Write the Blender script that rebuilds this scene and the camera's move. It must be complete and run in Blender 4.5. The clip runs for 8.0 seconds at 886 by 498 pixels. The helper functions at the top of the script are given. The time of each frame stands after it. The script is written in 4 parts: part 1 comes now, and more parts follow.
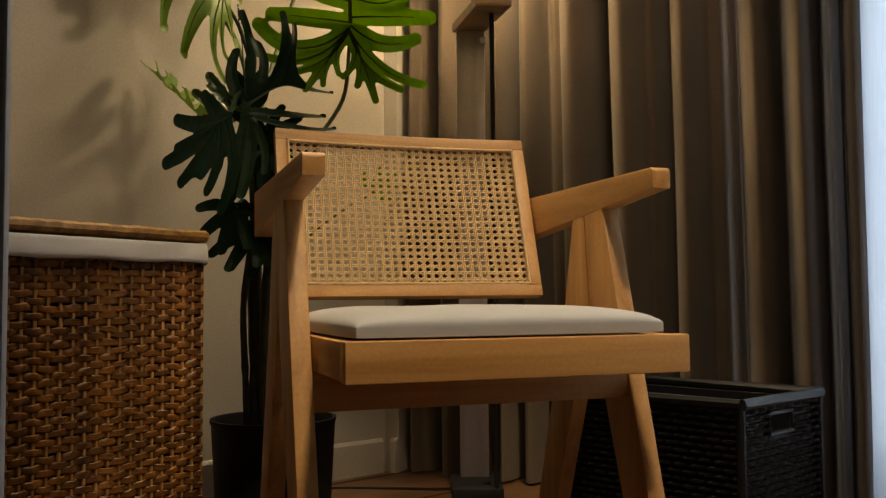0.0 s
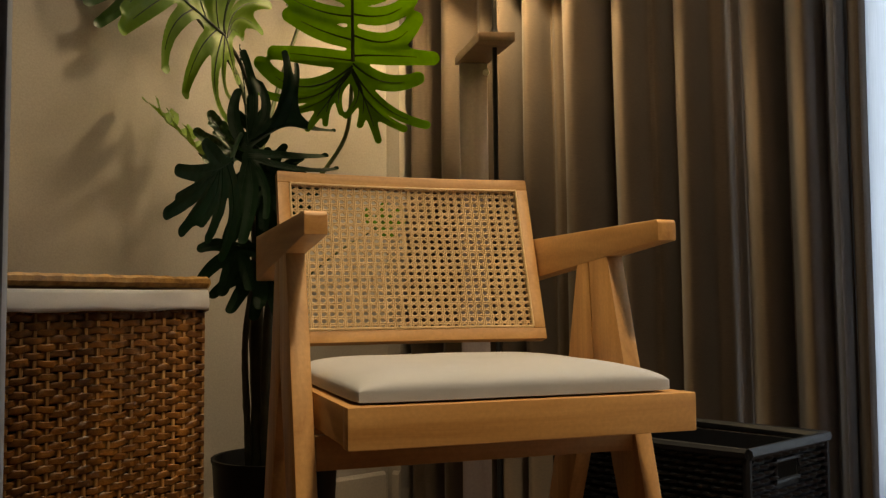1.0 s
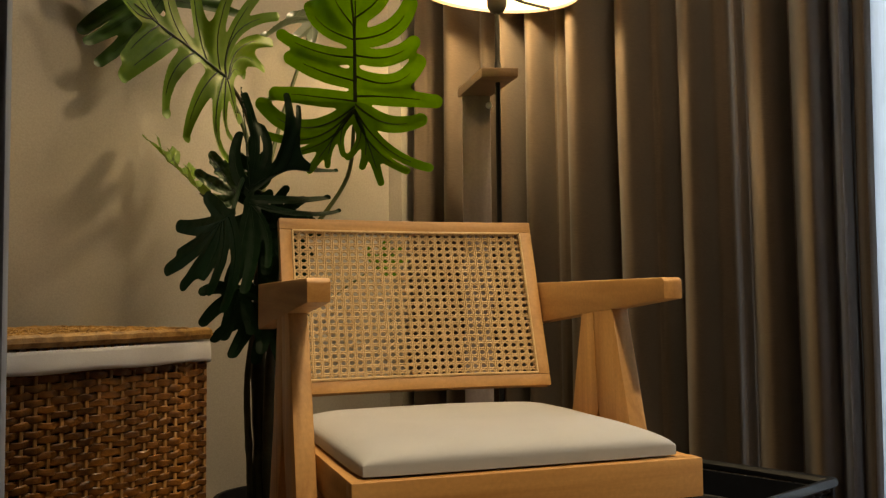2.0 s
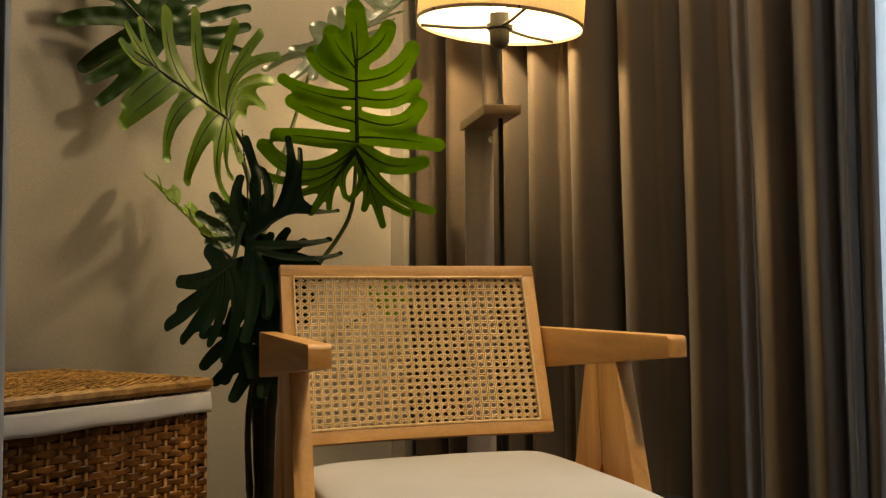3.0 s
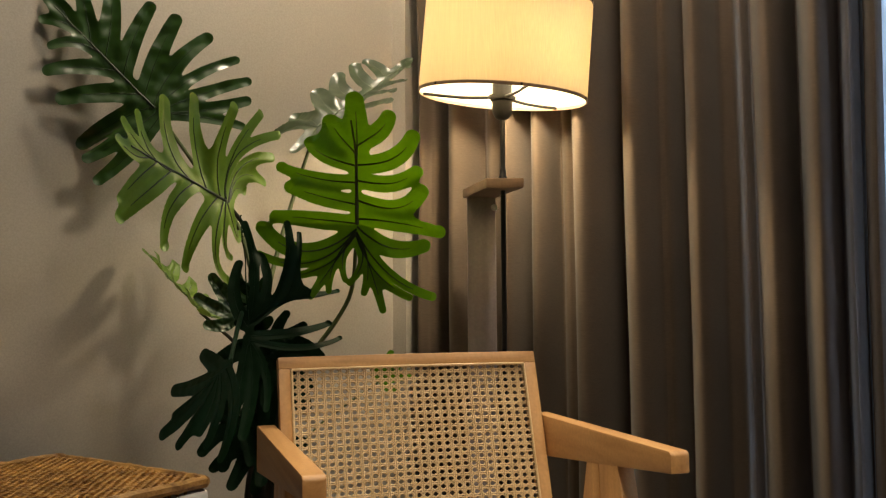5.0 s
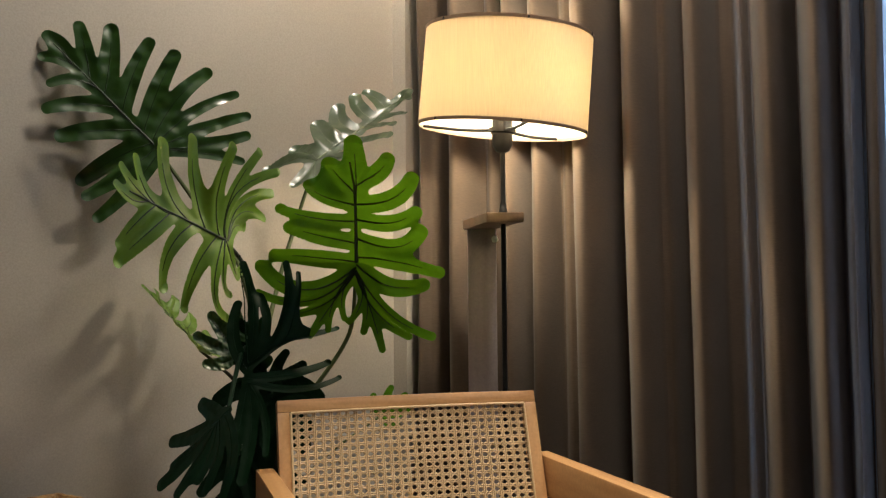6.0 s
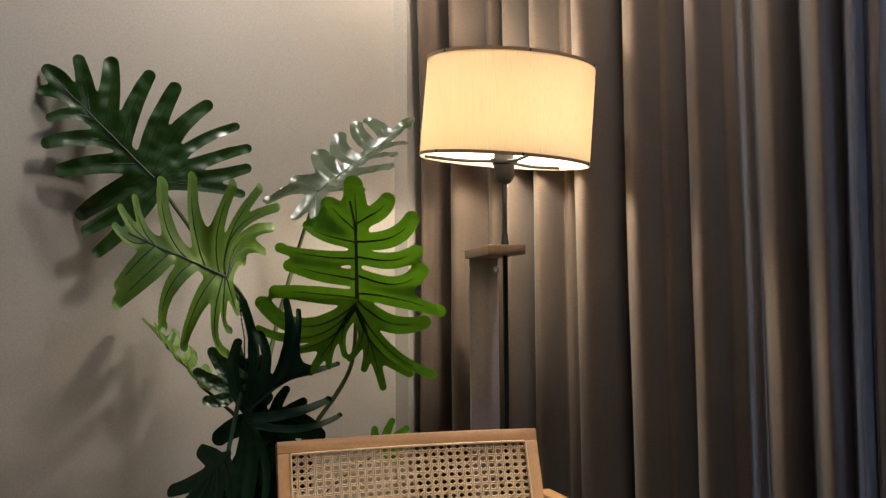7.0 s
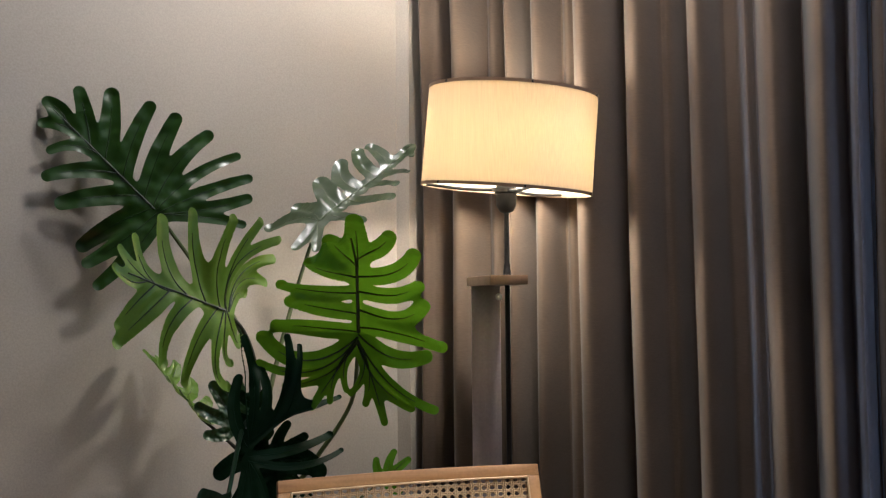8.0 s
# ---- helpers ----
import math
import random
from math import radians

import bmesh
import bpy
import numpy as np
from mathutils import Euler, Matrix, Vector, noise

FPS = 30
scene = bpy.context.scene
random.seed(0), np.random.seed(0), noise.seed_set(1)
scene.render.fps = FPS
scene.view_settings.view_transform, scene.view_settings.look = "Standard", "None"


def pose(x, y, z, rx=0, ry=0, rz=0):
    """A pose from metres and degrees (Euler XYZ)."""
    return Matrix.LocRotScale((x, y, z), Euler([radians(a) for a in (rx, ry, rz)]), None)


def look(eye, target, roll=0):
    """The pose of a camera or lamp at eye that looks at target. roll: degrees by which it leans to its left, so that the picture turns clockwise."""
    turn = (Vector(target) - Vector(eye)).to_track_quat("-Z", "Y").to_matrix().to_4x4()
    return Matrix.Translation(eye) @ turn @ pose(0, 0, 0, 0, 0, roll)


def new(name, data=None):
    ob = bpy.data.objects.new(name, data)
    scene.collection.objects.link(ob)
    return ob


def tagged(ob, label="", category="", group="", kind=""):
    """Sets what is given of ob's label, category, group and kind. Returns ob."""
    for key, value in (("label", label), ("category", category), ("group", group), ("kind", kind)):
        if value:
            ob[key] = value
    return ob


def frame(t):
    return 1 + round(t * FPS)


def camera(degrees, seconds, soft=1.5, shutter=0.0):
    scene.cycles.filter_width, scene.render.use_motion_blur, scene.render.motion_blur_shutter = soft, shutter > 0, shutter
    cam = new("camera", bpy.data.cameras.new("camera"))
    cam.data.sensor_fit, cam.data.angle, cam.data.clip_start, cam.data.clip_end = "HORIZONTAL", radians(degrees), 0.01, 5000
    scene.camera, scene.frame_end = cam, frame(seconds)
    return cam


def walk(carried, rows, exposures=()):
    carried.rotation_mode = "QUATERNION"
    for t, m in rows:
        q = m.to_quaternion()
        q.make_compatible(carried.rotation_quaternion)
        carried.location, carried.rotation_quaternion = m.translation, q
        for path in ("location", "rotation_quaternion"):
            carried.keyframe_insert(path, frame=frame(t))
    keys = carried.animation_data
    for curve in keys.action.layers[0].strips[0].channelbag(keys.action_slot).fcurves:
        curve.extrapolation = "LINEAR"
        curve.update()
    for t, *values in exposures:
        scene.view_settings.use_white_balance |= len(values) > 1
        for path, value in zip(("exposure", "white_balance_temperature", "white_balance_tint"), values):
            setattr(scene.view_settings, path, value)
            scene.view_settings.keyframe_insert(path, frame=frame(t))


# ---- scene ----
# The camera rises on a straight column in front of an armchair.
cam = camera(52.20, 8.0, soft=1.3)
ROWS = [  # seconds, x, y, z, yaw, pitch, lean
    (0.0, -0.5023, -1.2057, 0.4677, -18.96, 3.16, 0.49),
    (0.5, -0.5029, -1.2005, 0.5044, -18.93, 3.29, 0.51),
    (1.0, -0.5008, -1.1963, 0.5441, -18.84, 3.38, 0.46),
    (1.5, -0.5016, -1.1921, 0.5931, -18.81, 3.21, 0.55),
    (3.0, -0.4986, -1.1800, 0.7288, -18.64, 3.07, 0.46),
    (3.5, -0.4965, -1.1767, 0.7733, -18.57, 3.05, 0.55),
    (4.0, -0.4910, -1.1754, 0.8152, -18.42, 3.07, 0.47),
    (4.5, -0.4852, -1.1725, 0.8559, -18.27, 3.12, 0.36),
    (6.0, -0.4718, -1.1741, 0.9717, -17.92, 3.20, 0.43),
    (6.5, -0.4678, -1.1733, 1.0090, -17.78, 3.19, 0.44),
    (7.0, -0.4636, -1.1705, 1.0458, -17.66, 3.17, 0.43),
    (7.5, -0.4609, -1.1681, 1.0815, -17.57, 3.14, 0.43),
    (8.0, -0.4585, -1.1668, 1.1157, -17.45, 3.11, 0.46),
]
LOOKS = [  # seconds, stops, kelvin, tint
    (0.0, 0.24, 8000, 7),
    (1.5, 0.28, 8400, 6),
    (3.5, 0.33, 8600, 5),
    (4.5, 0.37, 7200, 5),
    (6.5, 0.38, 5600, 9),
    (8.0, 0.39, 5150, 12),
]
walk(cam, [(t, pose(x, y, z, 90 + pitch, lean, yaw)) for t, x, y, z, yaw, pitch, lean in ROWS], LOOKS)

# ---------------------------------------------------------------- plan
CORNER = Vector((0.157, 1.207, 0))
WALL_DIR = Vector((-math.cos(radians(21)), -math.sin(radians(21)), 0))   # along the painted wall, away from the corner
WIN_DIR = Vector((0.725, -0.688, 0)).normalized()                        # along the window wall, away from the corner
WIN_OUT = Vector((0.688, 0.725, 0)).normalized()
CEIL = 2.62

# ---------------------------------------------------------------- light
world = bpy.data.worlds.new("world")
scene.world = world
world.use_nodes = True
wn = world.node_tree.nodes
sky = wn.new("ShaderNodeTexSky")
sky.sky_type = "NISHITA"
sky.sun_disc = False
sky.sun_elevation, sky.sun_rotation = radians(35), radians(200)
world.node_tree.links.new(sky.outputs[0], wn["Background"].inputs[0])
wn["Background"].inputs[1].default_value = 0.06


def area_lamp(name, at, target, size, power, color):
    data = bpy.data.lights.new(name, "AREA")
    data.shape, data.size, data.size_y = "RECTANGLE", size[0], size[1]
    data.energy, data.color = power, color
    ob = new(name, data)
    ob.matrix_world = look(at, target)
    return ob


def point_lamp(name, at, power, color, radius):
    data = bpy.data.lights.new(name, "POINT")
    data.energy, data.color, data.shadow_soft_size = power, color, radius
    ob = new(name, data)
    ob.location = at
    return ob


WIN_MID = CORNER + WIN_DIR * 1.75 + WIN_OUT * 0.46 + Vector((0, 0, 1.18))
area_lamp("window_daylight", WIN_MID, WIN_MID - WIN_OUT, (1.9, 2.25), 58, (0.66, 0.81, 1.0))
BULB = Vector((0.320, 0.742, 1.46))
point_lamp("bulb_light", BULB, 10.5, (1.0, 0.82, 0.56), 0.05)
# The first follows the wall's glow; two are added to brighten chair and curtain.
ADDED_DOWNLIGHTS = [(-0.20, 0.62), (0.05, -1.50), (0.34, 0.12)]
for (lx, ly), power, cone, aim, soft in zip(ADDED_DOWNLIGHTS, (42, 160, 50), (168, 29, 165), (0.0, 1.98, 0.0), (0.08, 0.10, 0.12)):
    data = bpy.data.lights.new("added_downlight_glow", "SPOT")
    data.energy, data.color, data.spot_size, data.spot_blend, data.shadow_soft_size = power, (1.0, 0.83, 0.62), radians(cone), 0.6, soft
    new("added_downlight_glow", data).matrix_world = look((lx, ly, CEIL - 0.03), (lx, ly + aim, 0))


# ---------------------------------------------------------------- materials
def nodes_of(name):
    m = bpy.data.materials.new(name)
    m.use_nodes = True
    nt = m.node_tree
    return m, nt, nt.nodes["Principled BSDF"]


def add(nt, kind, **inputs):
    n = nt.nodes.new(kind)
    for k, v in inputs.items():
        n.inputs[k.replace("_", " ")].default_value = v
    return n


def ramp(nt, fac, stops):
    r = nt.nodes.new("ShaderNodeValToRGB")
    while len(r.color_ramp.elements) < len(stops):
        r.color_ramp.elements.new(0.5)
    for e, (p, c) in zip(r.color_ramp.elements, stops):
        e.position, e.color = p, (*c, 1)
    nt.links.new(fac, r.inputs[0])
    return r


def surface(name, dark, light, rough=0.6, scale=(8, 8, 8), detail=6, bump=0.1, fine=200, coat=0.0, spec=0.5, rand=0.0, metal=0.0, sheen=0.0, distort=0.3):
    """A surface with cloudy variation between two colours, a fine grain, and relief."""
    m, nt, p = nodes_of(name)
    tc = nt.nodes.new("ShaderNodeTexCoord")
    mp = nt.nodes.new("ShaderNodeMapping")
    mp.inputs["Scale"].default_value = scale
    nt.links.new(tc.outputs["Object"], mp.inputs[0])
    big = add(nt, "ShaderNodeTexNoise", Scale=1.0, Detail=detail, Roughness=0.6, Distortion=distort)
    nt.links.new(mp.outputs[0], big.inputs["Vector"])
    col = ramp(nt, big.outputs[0], [(0.3, dark), (0.7, light)])
    small = add(nt, "ShaderNodeTexNoise", Scale=fine, Detail=3)
    nt.links.new(tc.outputs["Object"], small.inputs["Vector"])
    mix = nt.nodes.new("ShaderNodeMix")
    mix.data_type, mix.blend_type = "RGBA", "MULTIPLY"
    mix.inputs[0].default_value = 0.35
    nt.links.new(col.outputs[0], mix.inputs[6])
    g = ramp(nt, small.outputs[0], [(0.3, (0.6, 0.6, 0.6)), (0.7, (1, 1, 1))])
    nt.links.new(g.outputs[0], mix.inputs[7])
    last = mix.outputs[2]
    if rand:
        oi = nt.nodes.new("ShaderNodeObjectInfo")
        hsv = nt.nodes.new("ShaderNodeHueSaturation")
        mr = add(nt, "ShaderNodeMapRange", To_Min=1 - rand, To_Max=1 + rand)
        nt.links.new(oi.outputs["Random"], mr.inputs[0])
        nt.links.new(mr.outputs[0], hsv.inputs["Value"])
        nt.links.new(last, hsv.inputs["Color"])
        last = hsv.outputs[0]
    nt.links.new(last, p.inputs["Base Color"])
    p.inputs["Roughness"].default_value = rough
    p.inputs["Coat Weight"].default_value = coat
    p.inputs["Coat Roughness"].default_value = 0.25
    p.inputs["Specular IOR Level"].default_value = spec
    p.inputs["Metallic"].default_value = metal
    p.inputs["Sheen Weight"].default_value = sheen
    if bump:
        b = add(nt, "ShaderNodeBump", Strength=bump, Distance=0.002)
        nt.links.new(small.outputs[0], b.inputs["Height"])
        nt.links.new(b.outputs[0], p.inputs["Normal"])
    return m


def wood(name, dark, light, along, rough=0.45, coat=0.1):
    s = [26, 26, 26]
    s["xyz".index(along)] = 1.6
    return surface(name, dark, light, rough, s, 8, 0.06, 160, coat, distort=0.8)


M_WALL = surface("wall_paint", (0.44, 0.40, 0.345), (0.50, 0.452, 0.392), 0.8, (1.5, 1.5, 1.5), 3, 0.12, 260, spec=0.25)
# Walls out of view, made dark brown to keep bounced light low.
M_WALL_FAR = surface("unseen_wall_darkened", (0.055, 0.045, 0.036), (0.075, 0.06, 0.05), 0.8, (1.5, 1.5, 1.5), 3, 0.12, 260, spec=0.25)
M_TRIM = surface("trim_paint", (0.50, 0.45, 0.38), (0.56, 0.50, 0.43), 0.45, (3, 3, 3), 3, 0.03, 200)
M_CEIL = surface("ceiling_paint", (0.40, 0.38, 0.36), (0.44, 0.42, 0.40), 0.9, (2, 2, 2), 3, 0.05, 200)
M_FLOOR = surface("floor_wood", (0.085, 0.038, 0.017), (0.165, 0.082, 0.038), 0.4, (2, 24, 24), 8, 0.08, 150, 0.2, rand=0.15)
M_ASH = {a: wood("ash_wood_" + a, (0.38, 0.175, 0.054), (0.63, 0.35, 0.135), a) for a in "xyz"}
M_GREYWOOD = wood("grey_stained_wood", (0.36, 0.305, 0.31), (0.48, 0.415, 0.42), "z", 0.55)
M_CAPWOOD = wood("cap_wood", (0.22, 0.14, 0.085), (0.32, 0.205, 0.13), "x", 0.5)
M_CANE = surface("cane", (0.56, 0.375, 0.18), (0.72, 0.51, 0.28), 0.5, (60, 60, 60), 4, 0.1, 400)
M_CUSHION = surface("cushion_fabric", (0.33, 0.335, 0.355), (0.38, 0.385, 0.405), 0.85, (6, 6, 6), 3, 0.25, 900, sheen=0.2)
M_BLACK = surface("black_metal", (0.012, 0.012, 0.013), (0.016, 0.016, 0.018), 0.5, (20, 20, 20), 3, 0.02, 200, spec=0.25)
M_POT = surface("black_pot", (0.006, 0.006, 0.007), (0.008, 0.008, 0.009), 0.6, (20, 20, 20), 3, 0.03, 120, spec=0.2)
# Moss in the pot, and the painted shade inside the hamper.
M_SOIL_AND_SHADE = surface("moss_and_inner_shade", (0.008, 0.007, 0.005), (0.03, 0.026, 0.016), 0.95, (60, 60, 60), 5, 0.6, 90)
M_WICKER = surface("brown_wicker", (0.034, 0.009, 0.001), (0.30, 0.118, 0.022), 0.45, (26, 26, 60), 7, 0.35, 300, 0.1, rand=0.35)
M_STAKE = surface("pale_wicker", (0.24, 0.105, 0.03), (0.50, 0.27, 0.095), 0.55, (50, 50, 20), 4, 0.2, 300, rand=0.25)
M_LID = surface("lid_wicker", (0.17, 0.07, 0.014), (0.68, 0.38, 0.11), 0.5, (45, 45, 45), 5, 0.3, 300, 0.1, rand=0.22)
M_LINER = surface("white_liner", (0.70, 0.68, 0.68), (0.78, 0.76, 0.76), 0.9, (12, 12, 12), 3, 0.2, 700)
M_CRATE = surface("dark_woven", (0.0012, 0.0020, 0.004), (0.004, 0.006, 0.011), 0.5, (60, 60, 60), 4, 0.15, 250, 0.0, 0.4, rand=0.2)
M_STEM = surface("plant_stem", (0.010, 0.012, 0.006), (0.035, 0.034, 0.016), 0.55, (25, 25, 25), 4, 0.3, 120)
M_STALK = surface("leaf_stalk", (0.05, 0.075, 0.018), (0.09, 0.115, 0.03), 0.45, (20, 20, 20), 3, 0.1, 120)
M_VEIN = surface("leaf_vein", (0.006, 0.016, 0.005), (0.014, 0.03, 0.008), 0.5, (30, 30, 30), 3, 0.1, 200)
M_SHINE_VEIN = surface("pale_leaf_vein", (0.10, 0.13, 0.07), (0.15, 0.19, 0.10), 0.4, (30, 30, 30), 3, 0.1, 200)
M_STEEL = surface("screw_steel", (0.82, 0.83, 0.86), (0.90, 0.91, 0.94), 0.35, (50, 50, 50), 2, 0.0, 200)
M_FRAME = surface("grey_frame_paint", (0.16, 0.165, 0.18), (0.2, 0.205, 0.22), 0.5, (4, 4, 4), 3, 0.05, 200)


def leaf_material(name, dark, light, gloss, spec=0.5):
    m = surface(name, dark, light, gloss, (14, 14, 14), 4, 0.25, 60, 0.3 if gloss < 0.4 else 0.0, spec, rand=0.08)
    nt, p = m.node_tree, m.node_tree.nodes["Principled BSDF"]
    tr = nt.nodes.new("ShaderNodeBsdfTranslucent")
    tr.inputs[0].default_value = (light[0] * 1.6, light[1] * 1.5, light[2] * 0.9, 1)
    mx = nt.nodes.new("ShaderNodeMixShader")
    mx.inputs[0].default_value = 0.16
    nt.links.new(p.outputs[0], mx.inputs[1])
    nt.links.new(tr.outputs[0], mx.inputs[2])
    nt.links.new(mx.outputs[0], nt.nodes["Material Output"].inputs[0])
    return m


M_LEAF = leaf_material("fresh_leaf", (0.052, 0.140, 0.001), (0.092, 0.222, 0.003), 0.5, 0.22)
M_LEAF_MID = leaf_material("mid_leaf", (0.075, 0.150, 0.008), (0.120, 0.215, 0.016), 0.42, 0.4)
M_LEAF_DARK = leaf_material("dark_leaf", (0.018, 0.050, 0.016), (0.036, 0.082, 0.026), 0.28)
# Green darkened nearly to black to paint the shade under the upper leaves.
M_LEAF_SHADED = leaf_material("shaded_leaf", (0.004, 0.016, 0.006), (0.007, 0.024, 0.010), 0.5, 0.08)
M_LEAF_SHINE = leaf_material("shiny_leaf", (0.026, 0.054, 0.018), (0.048, 0.088, 0.032), 0.33, 1.0)
M_LEAF_HIGH = leaf_material("high_leaf", (0.012, 0.044, 0.003), (0.026, 0.072, 0.007), 0.30, 1.0)


def curtain_material(name, least, most):
    m, nt, p = nodes_of(name)
    tc = nt.nodes.new("ShaderNodeTexCoord")
    big = add(nt, "ShaderNodeTexNoise", Scale=5.0, Detail=4)
    weave = add(nt, "ShaderNodeTexNoise", Scale=420.0, Detail=3)
    slub_map = nt.nodes.new("ShaderNodeMapping")
    slub_map.inputs["Scale"].default_value = (60, 60, 900)
    slub = add(nt, "ShaderNodeTexNoise", Scale=1.0, Detail=3)
    for n in (big, weave):
        nt.links.new(tc.outputs["Object"], n.inputs["Vector"])
    nt.links.new(tc.outputs["Object"], slub_map.inputs[0])
    nt.links.new(slub_map.outputs[0], slub.inputs["Vector"])
    col = ramp(nt, big.outputs[0], [(0.3, (0.112, 0.080, 0.057)), (0.7, (0.142, 0.102, 0.073))])
    mix = nt.nodes.new("ShaderNodeMix")
    mix.data_type, mix.blend_type = "RGBA", "MULTIPLY"
    mix.inputs[0].default_value = 0.6
    g = ramp(nt, slub.outputs[0], [(0.3, (0.72, 0.72, 0.72)), (0.7, (1.1, 1.1, 1.1))])
    nt.links.new(col.outputs[0], mix.inputs[6])
    nt.links.new(g.outputs[0], mix.inputs[7])
    nt.links.new(mix.outputs[2], p.inputs["Base Color"])
    p.inputs["Roughness"].default_value = 0.9
    p.inputs["Sheen Weight"].default_value = 0.15
    p.inputs["Specular IOR Level"].default_value = 0.2
    b = add(nt, "ShaderNodeBump", Strength=0.3, Distance=0.001)
    nt.links.new(weave.outputs[0], b.inputs["Height"])
    nt.links.new(b.outputs[0], p.inputs["Normal"])
    # thin spots of the weave let daylight through
    tr = nt.nodes.new("ShaderNodeBsdfTranslucent")
    tr.inputs[0].default_value = (0.55, 0.55, 0.6, 1)
    holes = add(nt, "ShaderNodeTexNoise", Scale=620.0, Detail=2)
    nt.links.new(tc.outputs["Object"], holes.inputs["Vector"])
    mask = ramp(nt, holes.outputs[0], [(0.56, (least, least, least)), (0.74, (most, most, most))])
    mx = nt.nodes.new("ShaderNodeMixShader")
    nt.links.new(mask.outputs[0], mx.inputs[0])
    nt.links.new(p.outputs[0], mx.inputs[1])
    nt.links.new(tr.outputs[0], mx.inputs[2])
    nt.links.new(mx.outputs[0], nt.nodes["Material Output"].inputs[0])
    return m


def thin_cloth(name, color, through_part, clear=0.0, grain=500):
    m, nt, p = nodes_of(name)
    p.inputs["Base Color"].default_value = (*color, 1)
    p.inputs["Roughness"].default_value = 0.9
    tc = nt.nodes.new("ShaderNodeTexCoord")
    mp = nt.nodes.new("ShaderNodeMapping")
    mp.inputs["Scale"].default_value = (grain, grain, grain * 0.02)
    nt.links.new(tc.outputs["Object"], mp.inputs[0])
    n = add(nt, "ShaderNodeTexNoise", Scale=1.0, Detail=3)
    nt.links.new(mp.outputs[0], n.inputs["Vector"])
    c = ramp(nt, n.outputs[0], [(0.25, tuple(v * 0.86 for v in color)), (0.75, color)])
    nt.links.new(c.outputs[0], p.inputs["Base Color"])
    tr = nt.nodes.new("ShaderNodeBsdfTranslucent")
    nt.links.new(c.outputs[0], tr.inputs[0])
    mx = nt.nodes.new("ShaderNodeMixShader")
    mx.inputs[0].default_value = through_part
    nt.links.new(p.outputs[0], mx.inputs[1])
    nt.links.new(tr.outputs[0], mx.inputs[2])
    last = mx
    if clear:
        tp = nt.nodes.new("ShaderNodeBsdfTransparent")
        last = nt.nodes.new("ShaderNodeMixShader")
        last.inputs[0].default_value = clear
        nt.links.new(mx.outputs[0], last.inputs[1])
        nt.links.new(tp.outputs[0], last.inputs[2])
    nt.links.new(last.outputs[0], nt.nodes["Material Output"].inputs[0])
    return m


def glowing(name, color, strength):
    m, nt, p = nodes_of(name)
    p.inputs["Base Color"].default_value = (0.9, 0.9, 0.9, 1)
    p.inputs["Emission Color"].default_value = (*color, 1)
    p.inputs["Emission Strength"].default_value = strength
    return m


M_CURTAIN = curtain_material("curtain_fabric", 0.0002, 0.003)
M_CURTAIN_BAND = curtain_material("curtain_fabric_translucent", 0.014, 0.20)
M_SHEER = thin_cloth("sheer_fabric", (0.38, 0.43, 0.53), 0.40, 0.02)
M_SHADE = thin_cloth("shade_fabric", (0.86, 0.74, 0.54), 0.30)
M_BULB = glowing("bulb_glow", (1.0, 0.82, 0.55), 30)
M_DOWN = glowing("added_downlight_glow", (1.0, 0.85, 0.65), 6)
M_GLASS, gnt, gp = nodes_of("window_glass")
gp.inputs["Transmission Weight"].default_value, gp.inputs["Roughness"].default_value, gp.inputs["IOR"].default_value = 1.0, 0.0, 1.45


# ---------------------------------------------------------------- mesh helpers
def mesh_of(name, bm, material, smooth=True):
    me = bpy.data.meshes.new(name)
    bmesh.ops.recalc_face_normals(bm, faces=bm.faces[:])
    bm.to_mesh(me)
    bm.free()
    me.materials.append(material)
    if smooth:
        me.polygons.foreach_set("use_smooth", [True] * len(me.polygons))
        me.set_sharp_from_angle(angle=radians(38))
    return me


def part(name, bm, material, parent=None, label="", smooth=True):
    ob = new(name, mesh_of(name, bm, material, smooth))
    if parent:
        ob.parent = parent
    if label:
        tagged(ob, label)
    return ob


def empty(name, m=None):
    ob = new(name)
    ob.empty_display_size = 0.05
    if m is not None:
        ob.matrix_world = m
    return ob


def box(x0, x1, y0, y1, z0, z1, bevel=0.0, segs=2):
    bm = bmesh.new()
    bmesh.ops.create_cube(bm, size=1)
    bmesh.ops.scale(bm, vec=(x1 - x0, y1 - y0, z1 - z0), verts=bm.verts)
    bmesh.ops.translate(bm, vec=((x0 + x1) / 2, (y0 + y1) / 2, (z0 + z1) / 2), verts=bm.verts)
    if bevel:
        bmesh.ops.bevel(bm, geom=bm.edges[:], offset=bevel, segments=segs, affect="EDGES", profile=0.6)
    return bm


def prism(outline, axis, lo, hi, bevel=0.0):
    """A flat outline of (u, v) pushed out along one axis: 'x' takes (y, z), 'y' takes (x, z), 'z' takes (x, y)."""
    bm = bmesh.new()

    def at(u, v, w):
        return {"x": (w, u, v), "y": (u, w, v), "z": (u, v, w)}[axis]
    a = [bm.verts.new(at(u, v, lo)) for u, v in outline]
    b = [bm.verts.new(at(u, v, hi)) for u, v in outline]
    bm.faces.new(a)
    bm.faces.new(b[::-1])
    for i in range(len(a)):
        j = (i + 1) % len(a)
        bm.faces.new((a[i], b[i], b[j], a[j]))
    bmesh.ops.recalc_face_normals(bm, faces=bm.faces[:])
    if bevel:
        bmesh.ops.bevel(bm, geom=bm.edges[:], offset=bevel, segments=2, affect="EDGES", profile=0.6)
    return bm


